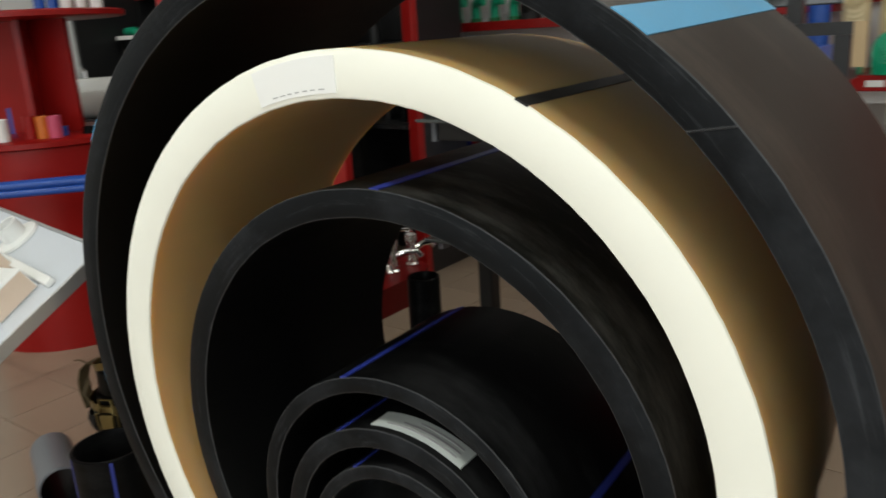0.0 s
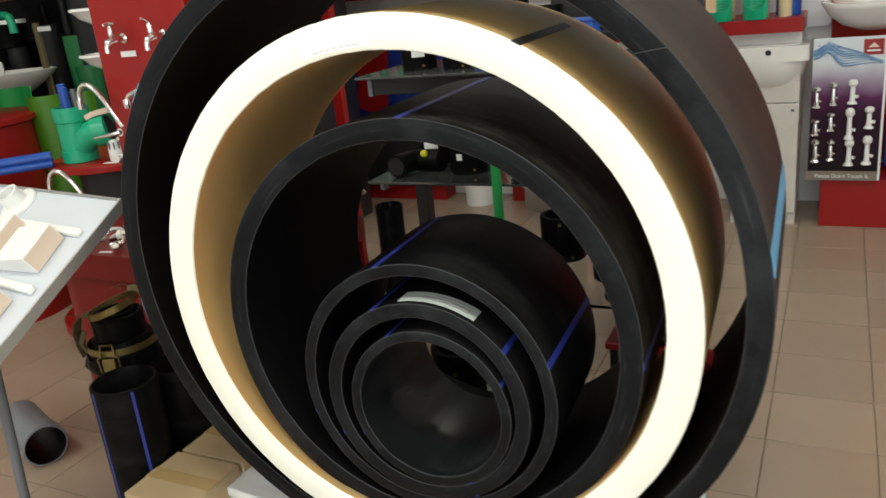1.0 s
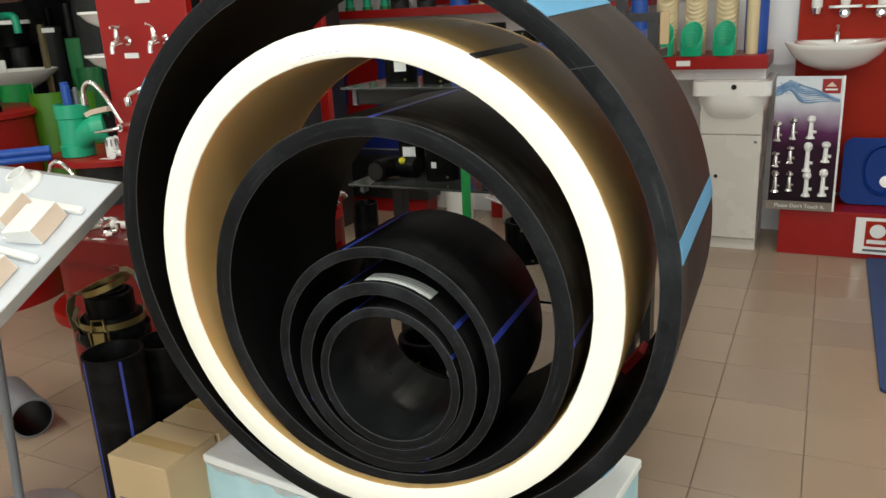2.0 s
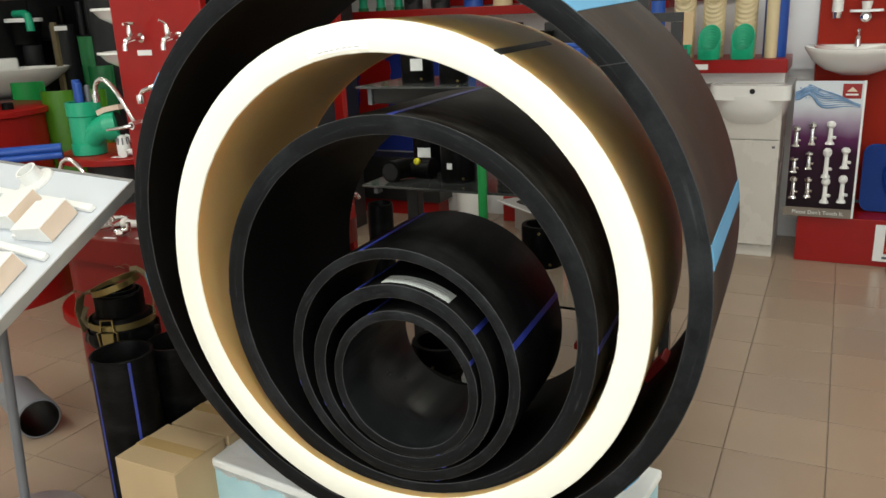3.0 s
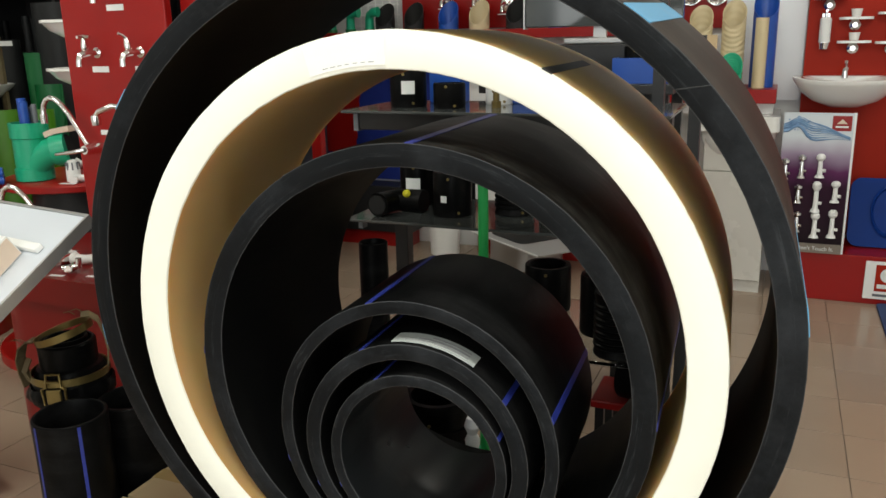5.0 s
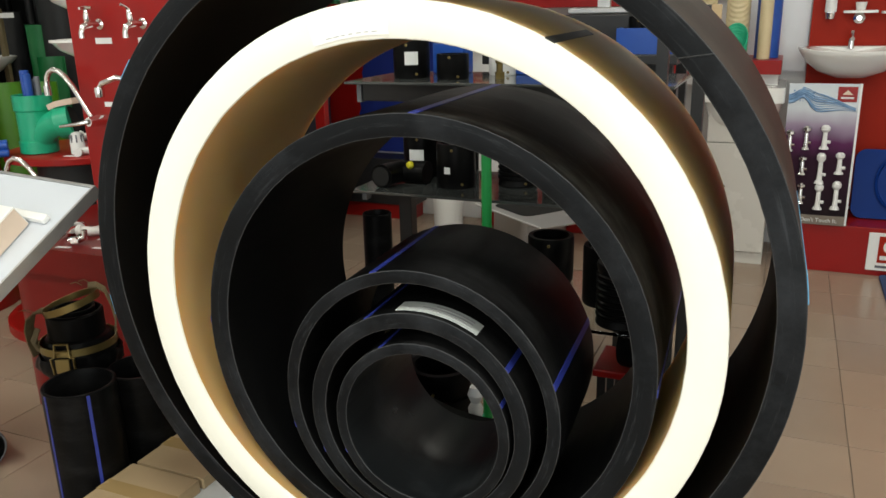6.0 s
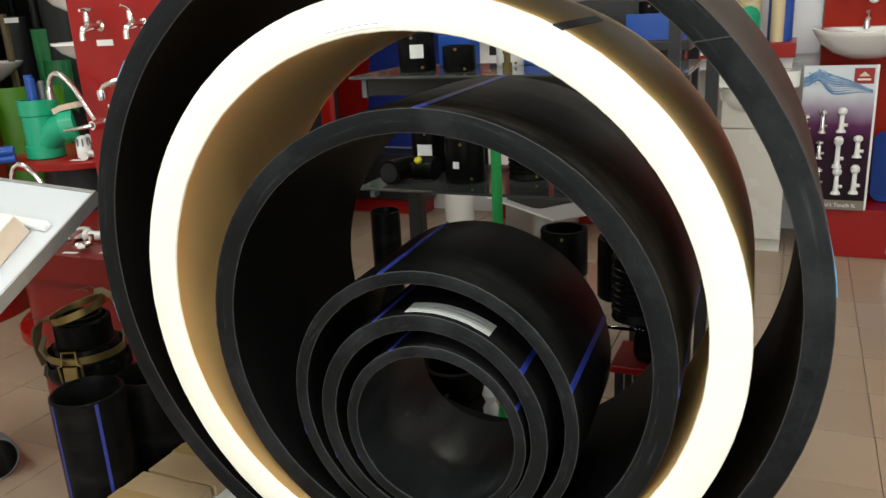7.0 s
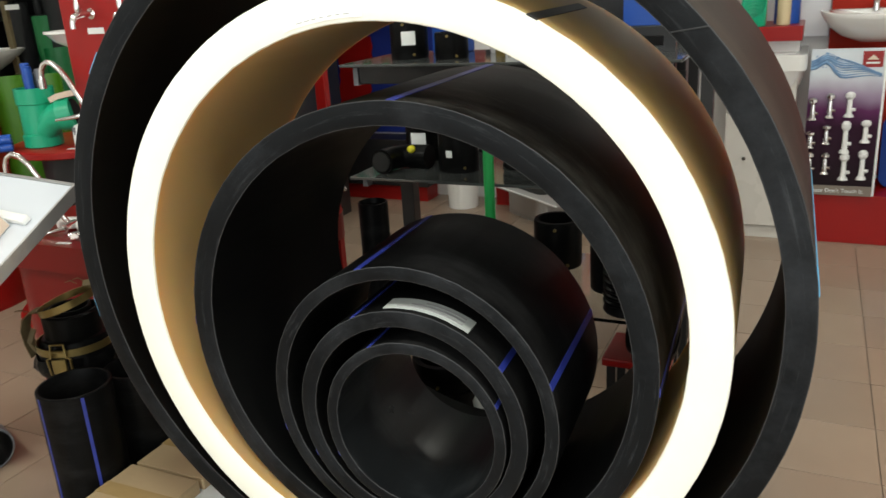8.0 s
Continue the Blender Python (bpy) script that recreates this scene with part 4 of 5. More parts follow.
coupler_body(-0.42, 2.80, 1.093, 0.052, 0.105, "black pipe coupler with a white label on the rack", lab=(-66, 0.038, 0.074, 0.36))
coupler_body(-0.285, 2.78, 1.093, 0.045, 0.068, "short black pipe coupler on the glass shelf")
coupler_body(-0.19, 2.93, 1.093, 0.04, 0.07, "translucent pale plastic coupler on the glass shelf", mat=WHITE_PVC)
br = thing("brass_fitting", at(-0.155, 2.80, 1.093), "small brass pipe fitting on the glass shelf", "pipe fitting")
part("hexagon", solid([(0.014, 0), (0.014, 0.018)], n=6), BRASS, br)
part("stem", solid([(0.009, 0.018), (0.009, 0.04), (0.012, 0.042), (0.012, 0.05)], n=16), BRASS, br, smooth=True)
for x in (-0.36, -0.10, 0.02):
    b = thing("storage_box", at(x, 2.965, 1.093), "small blue plastic storage box on the rack", "box", "blue boxes")
    part("body", boxed(-0.05, 0.05, -0.04, 0.04, 0, 0.09, bevel=0.004), BLUE, b)
    part("lid", boxed(-0.053, 0.053, -0.043, 0.043, 0.0905, 0.10, bevel=0.003), BLUE, b)
# lower shelf: bend, couplers, reducer
bend = thing("pipe_bend", at(-0.435, 2.745, 0.786) @ Matrix.Scale(0.76, 4), "black pipe bend with a yellow cap lying on the shelf", "pipe fitting")
part("body", rod([(-0.06, -0.06, 0.045), (-0.055, 0.0, 0.045), (-0.03, 0.045, 0.046), (0.02, 0.06, 0.046), (0.08, 0.055, 0.045)], [0.046, 0.043, 0.042, 0.042, 0.045], n=24), HDPE, bend, smooth=True)
# dark disc in place of the shaded hollow of the bend
part("mouth", rod([(-0.0605, -0.0615, 0.045), (-0.0608, -0.067, 0.045)], 0.036, n=24), SHADOW_GAP, bend)
part("cap", solid([(0.015, 0), (0.015, 0.010), (0.009, 0.016)], n=20, m=pose(0.02, 0.030, 0.074, 45, 0, 0)), YELLOW, bend, "yellow plastic cap", smooth=True)
coupler_body(-0.445, 2.905, 0.786, 0.055, 0.135, "black pipe coupler with two white labels on the shelf", lab=(-84, 0.052, 0.088, 0.42))
coupler_body(-0.285, 2.79, 0.786, 0.056, 0.128, "black pipe coupler with a small white label on the shelf", lab=(-95, 0.045, 0.064, 0.16))
coupler_body(-0.12, 2.86, 0.786, 0.058, 0.11, "black ribbed pipe coupler on the glass shelf", ribs=5)
coupler_body(0.01, 2.84, 0.786, 0.05, 0.09, "black pipe coupler on the glass shelf")
coupler_body(0.13, 2.88, 0.786, 0.055, 0.12, "black pipe coupler on the glass shelf")
upright_pipe(-0.288, 2.30, 0.034, 0.825, 0.004, HDPE, "tall thin black pipe standing behind the large pipes", n=28)
upright_pipe(-0.128, 2.615, 0.0135, 0.99, 0.003, GREEN_BRIGHT, "thin bright green pipe standing by the rack", n=20)

# low glass shelf, red crate and fittings behind the pipes
low = thing("low_shelf", at(0, 0), "low clear glass shelf on black legs", "shelf")
part("glass_shelf", boxed(-0.06, 0.37, 2.38, 2.80, 0.557, 0.565, bevel=0.002), GLASS_CLEAR, low, "clear glass shelf")
for x in (-0.05, 0.33):
    for y in (2.60, 2.76):
        part("leg", boxed(x, x + 0.02, y, y + 0.02, 0, 0.557), BLACK, low)
coupler_body(0.025, 2.70, 0.566, 0.062, 0.125, "short wide black pipe coupler on the low shelf")
coupler_body(0.262, 2.445, 0.566, 0.056, 0.150, "black ribbed pipe coupler on the low shelf", ribs=7)
coupler_body(0.20, 2.57, 0.566, 0.055, 0.150, "black pipe coupler on the low shelf")
stool = thing("stool", at(0.31, 2.48), "low red wooden stool with black fittings on it", "stool")
part("seat", boxed(-0.10, 0.05, -0.07, 0.08, 0.435, 0.455, bevel=0.004), RED, stool)
for x in (-0.09, 0.02):
    for y in (-0.06, 0.05):
        part("leg", boxed(x, x + 0.02, y, y + 0.02, 0, 0.435), BLACK, stool)
wedge = part("wedge_block", boxed(-0.035, 0.035, -0.03, 0.03, 0, 0.022, bevel=0.002), RED)
wedge.matrix_world = pose(0.478, 2.195, 0.519, 0, -54, 0)
tagged(wedge, "small red plastic wedge inside the largest pipe", "wedge")
e = coupler_body(0, 0, 0, 0.055, 0.09, "black pipe coupler lying on the red stool")
e.matrix_world = pose(0.275, 2.46, 0.511, 90, 0, 78)
coupler_body(-0.187, 2.42, 0, 0.085, 0.400, "tall black pipe reducer standing on the floor", ribs=3)
vl = thing("ball_valve", at(-0.03, 2.262, 0.241), "small white plastic valve on a green stem", "valve")
part("stem", solid([(0.026, 0), (0.026, 0.01), (0.013, 0.016), (0.013, 0.115), (0.02, 0.12)], n=20), GREEN, vl, smooth=True)
part("body", solid([(0.016, 0.12), (0.018, 0.14), (0.011, 0.155), (0.019, 0.175), (0.013, 0.195)], n=20), WHITE_PVC, vl, smooth=True)

# black counter with a monitor, behind the rack
desk = thing("counter", at(0, 0), "black counter with drawers behind the rack", "counter")
part("top", boxed(-0.34, 0.27, 3.16, 3.60, 1.105, 1.135, bevel=0.003), BLACK, desk)
for y in (3.18, 3.54):
    part("leg", boxed(0.22, 0.255, y, y + 0.04, 0, 1.104), BLACK, desk)
part("pedestal", boxed(0.10, 0.215, 3.24, 3.54, 0, 1.104, bevel=0.003), BLACK, desk)
mon = thing("monitor", at(-0.06, 3.36, 1.137), "black flat monitor with a silver stand on the counter", "monitor")
part("riser", boxed(-0.10, 0.21, -0.10, 0.12, 0, 0.115, bevel=0.004), BLACK, mon, "black box under the monitor")
part("base", boxed(-0.03, 0.17, -0.09, 0.05, 0.1165, 0.135, bevel=0.004), ALU, mon, "silver monitor base")
part("neck", boxed(0.05, 0.09, -0.02, 0.0, 0.135, 0.20), ALU, mon)
part("screen", boxed(-0.17, 0.33, -0.05, -0.015, 0.17, 0.50, bevel=0.004), GLASS_DARK, mon, "dark switched-off screen")
part("frame_edge", boxed(-0.176, -0.171, -0.052, -0.012, 0.165, 0.505), ALU, mon, "thin silver edge")
cr = thing("storage_box", at(0.17, 3.25, 1.136), "blue plastic crate on the black counter", "box", "blue boxes")
for b in ((-0.085, 0.085, -0.07, -0.064, 0, 0.075), (-0.085, 0.085, 0.064, 0.07, 0, 0.075), (-0.085, -0.079, -0.063, 0.063, 0, 0.075), (0.079, 0.085, -0.063, 0.063, 0, 0.075), (-0.078, 0.078, -0.063, 0.063, 0, 0.006)):
    part("side", boxed(*b), BLUE, cr)
for x, r, h in ((-0.28, 0.05, 0.12), (-0.16, 0.04, 0.09), (0.14, 0.03, 0.11)):
    coupler_body(x, 3.24, 1.135, r, h, "black pipe coupler on the black counter")

# ---- floor things at the back wall ----
bk = thing("bucket", at(-1.27, 5.06), "plain white plastic bucket on the floor", "bucket")
part("body", turned([(0.088, 0), (0.098, 0.27), (0.104, 0.272), (0.104, 0.285), (0.094, 0.285), (0.085, 0.008), (0.001, 0.008), (0.001, 0.0)], n=36), WHITE_PVC, bk, smooth=True)
part("handle", rod(arc((0, 0, 0.27), 0.106, 180, 360, 14, "xz"), 0.003, n=8), ALU, bk, smooth=True)
sk = thing("kitchen_sink", pose(-0.68, 4.98, 0.0, 0, 0, -38), "stainless steel kitchen sink lying on the floor", "sink")
bm = rounded(bmesh.new(), -0.34, 0.34, -0.22, 0.22, 0.15, 0.158, 0.05)
part("deck", bm, ALU, sk)
part("bowl", rounded(bmesh.new(), -0.26, 0.10, -0.16, 0.16, 0.0, 0.149, 0.06), ALU, sk, smooth=True)
part("rim", rod([(-0.33, -0.216, 0.158), (0.33, -0.216, 0.158)], 0.005, n=8), WHITE_PVC, sk)
# dark plate that paints the shade within the sink bowl
part("opening", rounded(bmesh.new(), -0.25, 0.09, -0.15, 0.15, 0.1585, 0.160, 0.05), SHADOW_GAP, sk)
tagged(part("wall_plinth", boxed(-1.08, -0.05, 5.12, 5.278, 0, 0.16, bevel=0.004), RED), "low red plinth along the back wall", "plinth")

# ---- back wall, left of the vanity ----
tagged(part("wall_cabinet", boxed(-2.50, -1.50, 5.06, 5.255, 0.10, 0.392, bevel=0.004), BLACK), "low black cabinet on the back wall under the banner", "cabinet")
tagged(part("cabinet_plinth", boxed(-2.47, -1.53, 5.10, 5.25, 0.0, 0.10), RED), "low red plinth under the black cabinet", "plinth")
ban = thing("banner", at(-1.95, 5.262, 0.40), "blue wall banner with plain red shapes", "banner")
part("sheet", boxed(-0.55, 0.65, 0.0, 0.012, 0, 0.76), BLUE_DEEP, ban)
for pts in (((-0.27, 0.20), (-0.20, 0.15), (-0.05, 0.15), (0.0, 0.24), (-0.02, 0.38), (0.03, 0.50), (0.01, 0.63), (-0.12, 0.62), (-0.24, 0.50), (-0.22, 0.36)), ((-0.53, 0.33), (-0.46, 0.27), (-0.32, 0.35), (-0.34, 0.42), (-0.46, 0.40)), ((-0.44, 0.52), (-0.36, 0.48), (-0.32, 0.64), (-0.40, 0.70))):
    bm = bmesh.new()
    lo = [bm.verts.new((x, -0.003, z)) for x, z in pts]
    hi = [bm.verts.new((x, 0.0, z)) for x, z in pts]
    bm.faces.new(lo)
    for i in range(len(pts)):
        bm.faces.new((lo[i], lo[i - 1], hi[i - 1], hi[i]))
    bmesh.ops.bevel(bm, geom=[e for e in bm.edges if abs(e.verts[0].co.y - e.verts[1].co.y) > 0.001], offset=0.03, segments=4, affect="EDGES")
    part("red_shape", bm, RED, ban, "plain red shape")
led = thing("wall_shelf", at(-1.15, 5.12, 1.27), "long red wall shelf with sawn pipe samples", "shelf")
part("board", boxed(-2.2, 1.08, -0.12, 0.128, 0, 0.05, bevel=0.003), RED, led)
tagged(part("wall_panel", boxed(-1.60, -0.62, 5.25, 5.277, 1.33, 1.72), RED), "red wall panel with chrome shower fittings", "panel")
ORANGE = material("orange_panel", (0.55, 0.12, 0.03), 0.4, vary=0.12, scale=4)
hoard = thing("wall_panel", at(-2.95, 5.255, 1.33), "orange wall panel with dark red and white fields", "panel")
part("board", boxed(-0.55, 0.60, 0.0, 0.02, 0, 0.50), ORANGE, hoard)
for x in (-0.36, 0.02, 0.34):
    part("field", boxed(x - 0.11, x + 0.11, -0.004, -0.0005, 0.02, 0.10, bevel=0.001), RED, hoard)
    part("bar", boxed(x + 0.125, x + 0.175, -0.004, -0.0005, 0.0, 0.13), PAPER, hoard)
part("bar", boxed(-0.50, 0.515, -0.004, -0.0005, 0.131, 0.155), PAPER, hoard)
mesh_p = thing("wire_grid", at(-1.78, 5.24, 1.33), "white wire grid panel hung on the wall", "grid")
for k in range(7):
    part("wire", rod([(-0.15 + 0.05 * k, 0, 0), (-0.15 + 0.05 * k, 0, 0.6)], 0.004, n=6), WHITE_PVC, mesh_p)
for k in range(10):
    part("wire", rod([(-0.16, 0.006, 0.03 + 0.06 * k), (0.16, 0.006, 0.03 + 0.06 * k)], 0.004, n=6), WHITE_PVC, mesh_p)


def slant_pipe(x, y, z, r, h, mat, label, cut=0.0, inner=None, turn=0.0, ribs=False, group="slant-cut pipes"):
    """An upright pipe sample whose top is sawn on a slant that faces the room."""
    n = 36
    bm = bmesh.new()
    wall_t = max(0.003, r * 0.07)
    rings = []
    steps = 26 if ribs else 2
    for i in range(steps):
        f = i / (steps - 1)
        row = []
        for k in range(n):
            a = 2 * math.pi * k / n
            top = h - r * 2.3 * (0.5 - 0.5 * math.sin(a)) * 1.0 if cut else h
            rr = r * (1.0 if not ribs else (1.0 if i % 2 else 0.955))
            row.append(bm.verts.new((rr * math.cos(a), rr * math.sin(a), f * top)))
        rings.append(row)
    inner_rows = []
    for i in range(steps):
        f = 1 - i / (steps - 1)
        row = []
        for k in range(n):
            a = 2 * math.pi * k / n
            top = h - r * 2.3 * (0.5 - 0.5 * math.sin(a)) if cut else h
            rr = (r - wall_t) * (0.965 if ribs and i % 2 else 1.0)
            row.append(bm.verts.new((rr * math.cos(a), rr * math.sin(a), f * top)))
        inner_rows.append(row)
    allr = rings + inner_rows
    for p, q in zip(allr, allr[1:]):
        for k in range(n):
            fc = bm.faces.new((p[k], p[(k + 1) % n], q[(k + 1) % n], q[k]))
            if p in inner_rows:
                fc.material_index = 1
    ob = part("sawn_pipe", bm, [mat, inner or mat], smooth=not ribs)
    ob.matrix_world = pose(x, y, z, 0, 0, turn)
    return tagged(ob, label, "pipe", group)


for x, mt, lb in ((-1.66, DARKGREY, "dark grey pipe sample sawn on a slant"), (-1.47, DARKGREY, "dark grey pipe sample sawn on a slant"), (-1.25, BLUE, "blue pipe sample sawn on a slant"), (-1.06, BEIGE, "beige pipe sample sawn on a slant"), (-0.84, DARKGREY, "dark grey pipe sample sawn on a slant"), (-0.60, BLUE, "blue pipe sample sawn on a slant")):
    # dark grey samples get their inner shade as a near-black colour
    slant_pipe(x, 5.13, 1.32, 0.058, 0.165, mt, lb, 1, SHADOW_GAP if mt is DARKGREY else mt)
for k in range(5):
    x = -2.28 + 0.13 * k
    f = thing("pipe_elbow", at(x, 5.12, 1.32), "green plastic pipe elbow on the red shelf", "pipe fitting", "green elbows")
    part("body", rod([(0, 0, 0), (0, 0, 0.07), (0.01, -0.01, 0.10), (0.045, -0.03, 0.115), (0.075, -0.03, 0.115)], [0.028, 0.026, 0.026, 0.026, 0.030], n=16), GREEN, f, smooth=True)
    part("collar", turned([(0.033, 0.0), (0.033, 0.02), (0.026, 0.02), (0.026, 0.0)], n=16), GREEN_DARK, f)
for x, z in ((-1.30, 1.50), (-1.10, 1.50), (-0.93, 1.46), (-1.2, 1.66), (-0.8, 1.6)):
    ob = thing("shower_valve", at(x, 5.247, z), "chrome shower valve on the red wall panel", "valve", "shower valves")
    part("rose", solid([(0.04, 0), (0.04, 0.006), (0.02, 0.012)], n=24, m=pose(0, 0, 0, 90, 0, 0)), CHROME, ob, smooth=True)
    part("spout", rod([(0, 0, 0), (0, -0.06, 0), (0, -0.10, -0.02), (0, -0.105, -0.05)], 0.011, n=12), CHROME, ob, smooth=True)
    part("shelf_plate", boxed(-0.05, 0.05, -0.03, 0.0, -0.06, -0.054), CERAMIC, ob)

# ---- vanity, red shelf and pipes over it ----
van = thing("vanity_cabinet", at(0.385, 5.03), "white lacquered vanity cabinet standing on the floor", "cabinet")
part("body", boxed(-0.155, 0.15, -0.19, 0.23, 0.06, 0.80, bevel=0.003), LACQUER, van)
part("kickboard", boxed(-0.155, 0.15, -0.185, 0.22, 0, 0.058), LACQUER, van)
d1 = part("door", boxed(-0.153, 0.149, -0.207, -0.191, 0.065, 0.612, bevel=0.003), LACQUER, van)
part("handle", solid([(0.007, 0), (0.007, 0.012), (0.011, 0.016), (0.009, 0.022)], n=16, m=pose(-0.06, -0.207, 0.40, 90, 0, 0)), CHROME, d1, "round chrome knob", smooth=True)
part("apron", boxed(-0.153, 0.149, -0.207, -0.191, 0.6165, 0.80, bevel=0.003), LACQUER, van)
part("maker_mark", boxed(0.115, 0.130, -0.2082, -0.207, 0.573, 0.585), PRINT, d1)
vb = thing("wash_basin", at(0.385, 5.03, 0.702), "white ceramic inset basin on the vanity cabinet", "wash basin")
bm = rounded(bmesh.new(), -0.195, 0.185, -0.262, 0.235, 0.115, 0.186, 0.04, bevel=0.014)
part("deck", bm, CERAMIC, vb, smooth=True)
bm = bmesh.new()
bmesh.ops.create_uvsphere(bm, u_segments=40, v_segments=20, radius=1.0)
for v in bm.verts:
    v.co = Vector((0.183 * math.copysign(abs(v.co.x) ** 0.6, v.co.x) - 0.004, 0.216 * math.copysign(abs(v.co.y) ** 0.7, v.co.y) - 0.05, 0.185 * v.co.z + 0.134))
bmesh.ops.delete(bm, geom=[v for v in bm.verts if v.co.z > 0.136], context="VERTS")
part("bowl", bm, CERAMIC, vb, smooth=True)
part("basin_mouth", rounded(bmesh.new(), -0.150, 0.140, -0.225, 0.12, 0.1865, 0.188, 0.07), CERAMIC, vb)
# dark disc coloured as the shade in the overflow hole
part("overflow", solid([(0.013, 0), (0.013, 0.002)], n=20, m=pose(0.01, -0.263, 0.160, 90, 0, 0)), SHADOW_GAP, vb)
red_shelf = thing("wall_shelf", at(0.0, 4.83, 0.945), "red shelf over the vanity with slant-cut pipes", "shelf")
part("board", boxed(-0.55, 0.541, 0.0, 0.44, 0, 0.066, bevel=0.003), RED, red_shelf)
part("support", boxed(-0.55, 0.53, 0.10, 0.44, -0.06, -0.001), WHITE_PVC, red_shelf)
part("tag", boxed(0.10, 0.17, -0.003, -0.0005, 0.018, 0.045), PAPER, red_shelf, "small white tag")
slant_pipe(0.168, 4.98, 1.012, 0.056, 0.40, BEIGE, "beige ribbed pipe sample sawn on a slant", 1, BEIGE, ribs=True)
slant_pipe(0.322, 4.98, 1.012, 0.056, 0.42, BEIGE, "beige ribbed pipe sample sawn on a slant", 1, BEIGE, ribs=True)
slant_pipe(0.02, 4.98, 1.012, 0.056, 0.40, BEIGE, "beige ribbed pipe sample sawn on a slant", 1, BEIGE, ribs=True)
for x in (0.02, 0.165, 0.325):
    slant_pipe(x, 4.868, 1.012, 0.055, 0.17, GREEN, "short green ribbed pipe sample sawn on a slant", 1, GREEN, ribs=True)
slant_pipe(0.463, 5.02, 1.012, 0.057, 0.46, BLUE, "tall blue pipe sample sawn on a slant", 1, BLUE)
upright_pipe(0.452, 4.93, 0.030, 0.33, 0.005, BEIGE, "slim cream pipe standing in front of a blue one", n=24, z=1.012)
upright_pipe(-0.12, 4.95, 0.045, 0.36, 0.006, BLUE, "blue pipe sample standing on the red shelf", n=24, z=1.012)
dk = thing("metal_frame", at(0, 0), "black metal frame standing at the end of the rack", "frame")
part("upright", boxed(0.352, 0.382, 2.82, 2.85, 0, 1.25), BLACK, dk)
part("arm", boxed(0.262, 0.385, 2.82, 2.85, 1.251, 1.275), BLACK, dk)
part("upright", boxed(0.255, 0.285, 2.851, 2.88, 0, 1.62), BLACK, dk)
part("tag", boxed(0.386, 0.41, 2.82, 2.826, 1.19, 1.275), CARD, dk, "brown cardboard tag")
# panels on the wall
pn = part("wall_panel", boxed(0.265, 0.650, 5.25, 5.277, 0.93, 2.6), material("pale_glossy_poster", (0.80, 0.84, 0.90), 0.2, vary=0.10, scale=2.5, bump=0.0, colour2=(0.92, 0.93, 0.94)))
tagged(pn, "pale blue and white glossy wall panel", "panel")
tagged(part("wall_panel", boxed(-0.60, 0.262, 5.25, 5.277, 1.30, 1.72), RED), "red wall panel with coiled hoses", "panel")


def hose_coil(x, z, r, turns, mat):
    ob = thing("hose_coil", at(x, 5.235, z), "coiled flexible metal hose hung on the red panel", "hose", "hose coils")
    pts = []
    for i in range(turns * 28 + 1):
        a = 2 * math.pi * i / 28
        rr = r - 0.012 * a / (2 * math.pi)
        pts.append((rr * math.cos(a), -0.004 * (i % 5) / 5, rr * math.sin(a)))
    part("hose", rod(pts, 0.0055, n=8), mat, ob, smooth=True)
    part("hook", rod([(0, 0.012, r - 0.03), (0, -0.02, r - 0.03), (0, -0.025, r - 0.005)], 0.004, n=8), CHROME, ob, smooth=True)
    return ob


hose_coil(0.085, 1.478, 0.068, 3, CHROME)
hose_coil(0.215, 1.470, 0.062, 4, CHROME)
hose_coil(-0.06, 1.478, 0.066, 3, CHROME)
hose_coil(-0.2, 1.475, 0.066, 3, CHROME)

# ---- red-orange bathroom display ----
tagged(part("wall_panel", boxed(0.655, 2.3, 5.20, 5.24, 0.25, 1.9), RED_WALL), "red-orange wall panel with bathroom fittings", "panel")
plinth = thing("display_plinth", at(0, 0), "red laminated display plinth on the tiled floor", "plinth")
part("body", boxed(0.645, 2.3, 4.835, 5.198, 0, 0.235, bevel=0.003), RED, plinth)
wb = thing("wash_basin", at(0.84, 5.0, 0.925), "white ceramic wall basin with a chrome tap", "wash basin")
bm = bmesh.new()
prof = []
n = 48
for ring, (s, z) in enumerate(((0.30, 0.0), (0.62, 0.03), (0.85, 0.075), (0.97, 0.105), (1.0, 0.118), (1.0, 0.128), (0.96, 0.131), (0.80, 0.122), (0.55, 0.07), (0.20, 0.05))):
    row = []
    for k in range(n):
        a = 2 * math.pi * k / n
        cx, sy = math.cos(a), math.sin(a)
        ex = math.copysign(abs(cx) ** 0.75, cx) * 0.235 * s
        ey = math.copysign(abs(sy) ** 0.75, sy) * 0.20 * s
        lift = 0.014 * abs(cx) ** 3 if 3 <= ring <= 7 else 0
        row.append(bm.verts.new((ex, ey - 0.02, z + lift)))
    prof.append(row)
for p, q in zip(prof, prof[1:]):
    for k in range(n):
        bm.faces.new((p[k], p[(k + 1) % n], q[(k + 1) % n], q[k]))
bm.faces.new(prof[0])
bm.faces.new(prof[-1])
part("bowl", bm, CERAMIC, wb, smooth=True)
part("back_ledge", boxed(-0.20, 0.20, 0.13, 0.198, 0.06, 0.135, bevel=0.01), CERAMIC, wb, smooth=True)
part("tap", rod([(0.0, 0.12, 0.125), (0.0, 0.12, 0.175), (0.0, 0.09, 0.185), (0.0, 0.055, 0.172)], [0.016, 0.014, 0.012, 0.010], n=14), CHROME, wb, "short chrome pillar tap", smooth=True)
part("tap_lever", rod([(0.0, 0.12, 0.18), (0.0, 0.10, 0.205)], 0.008, n=12), CHROME, wb, smooth=True)


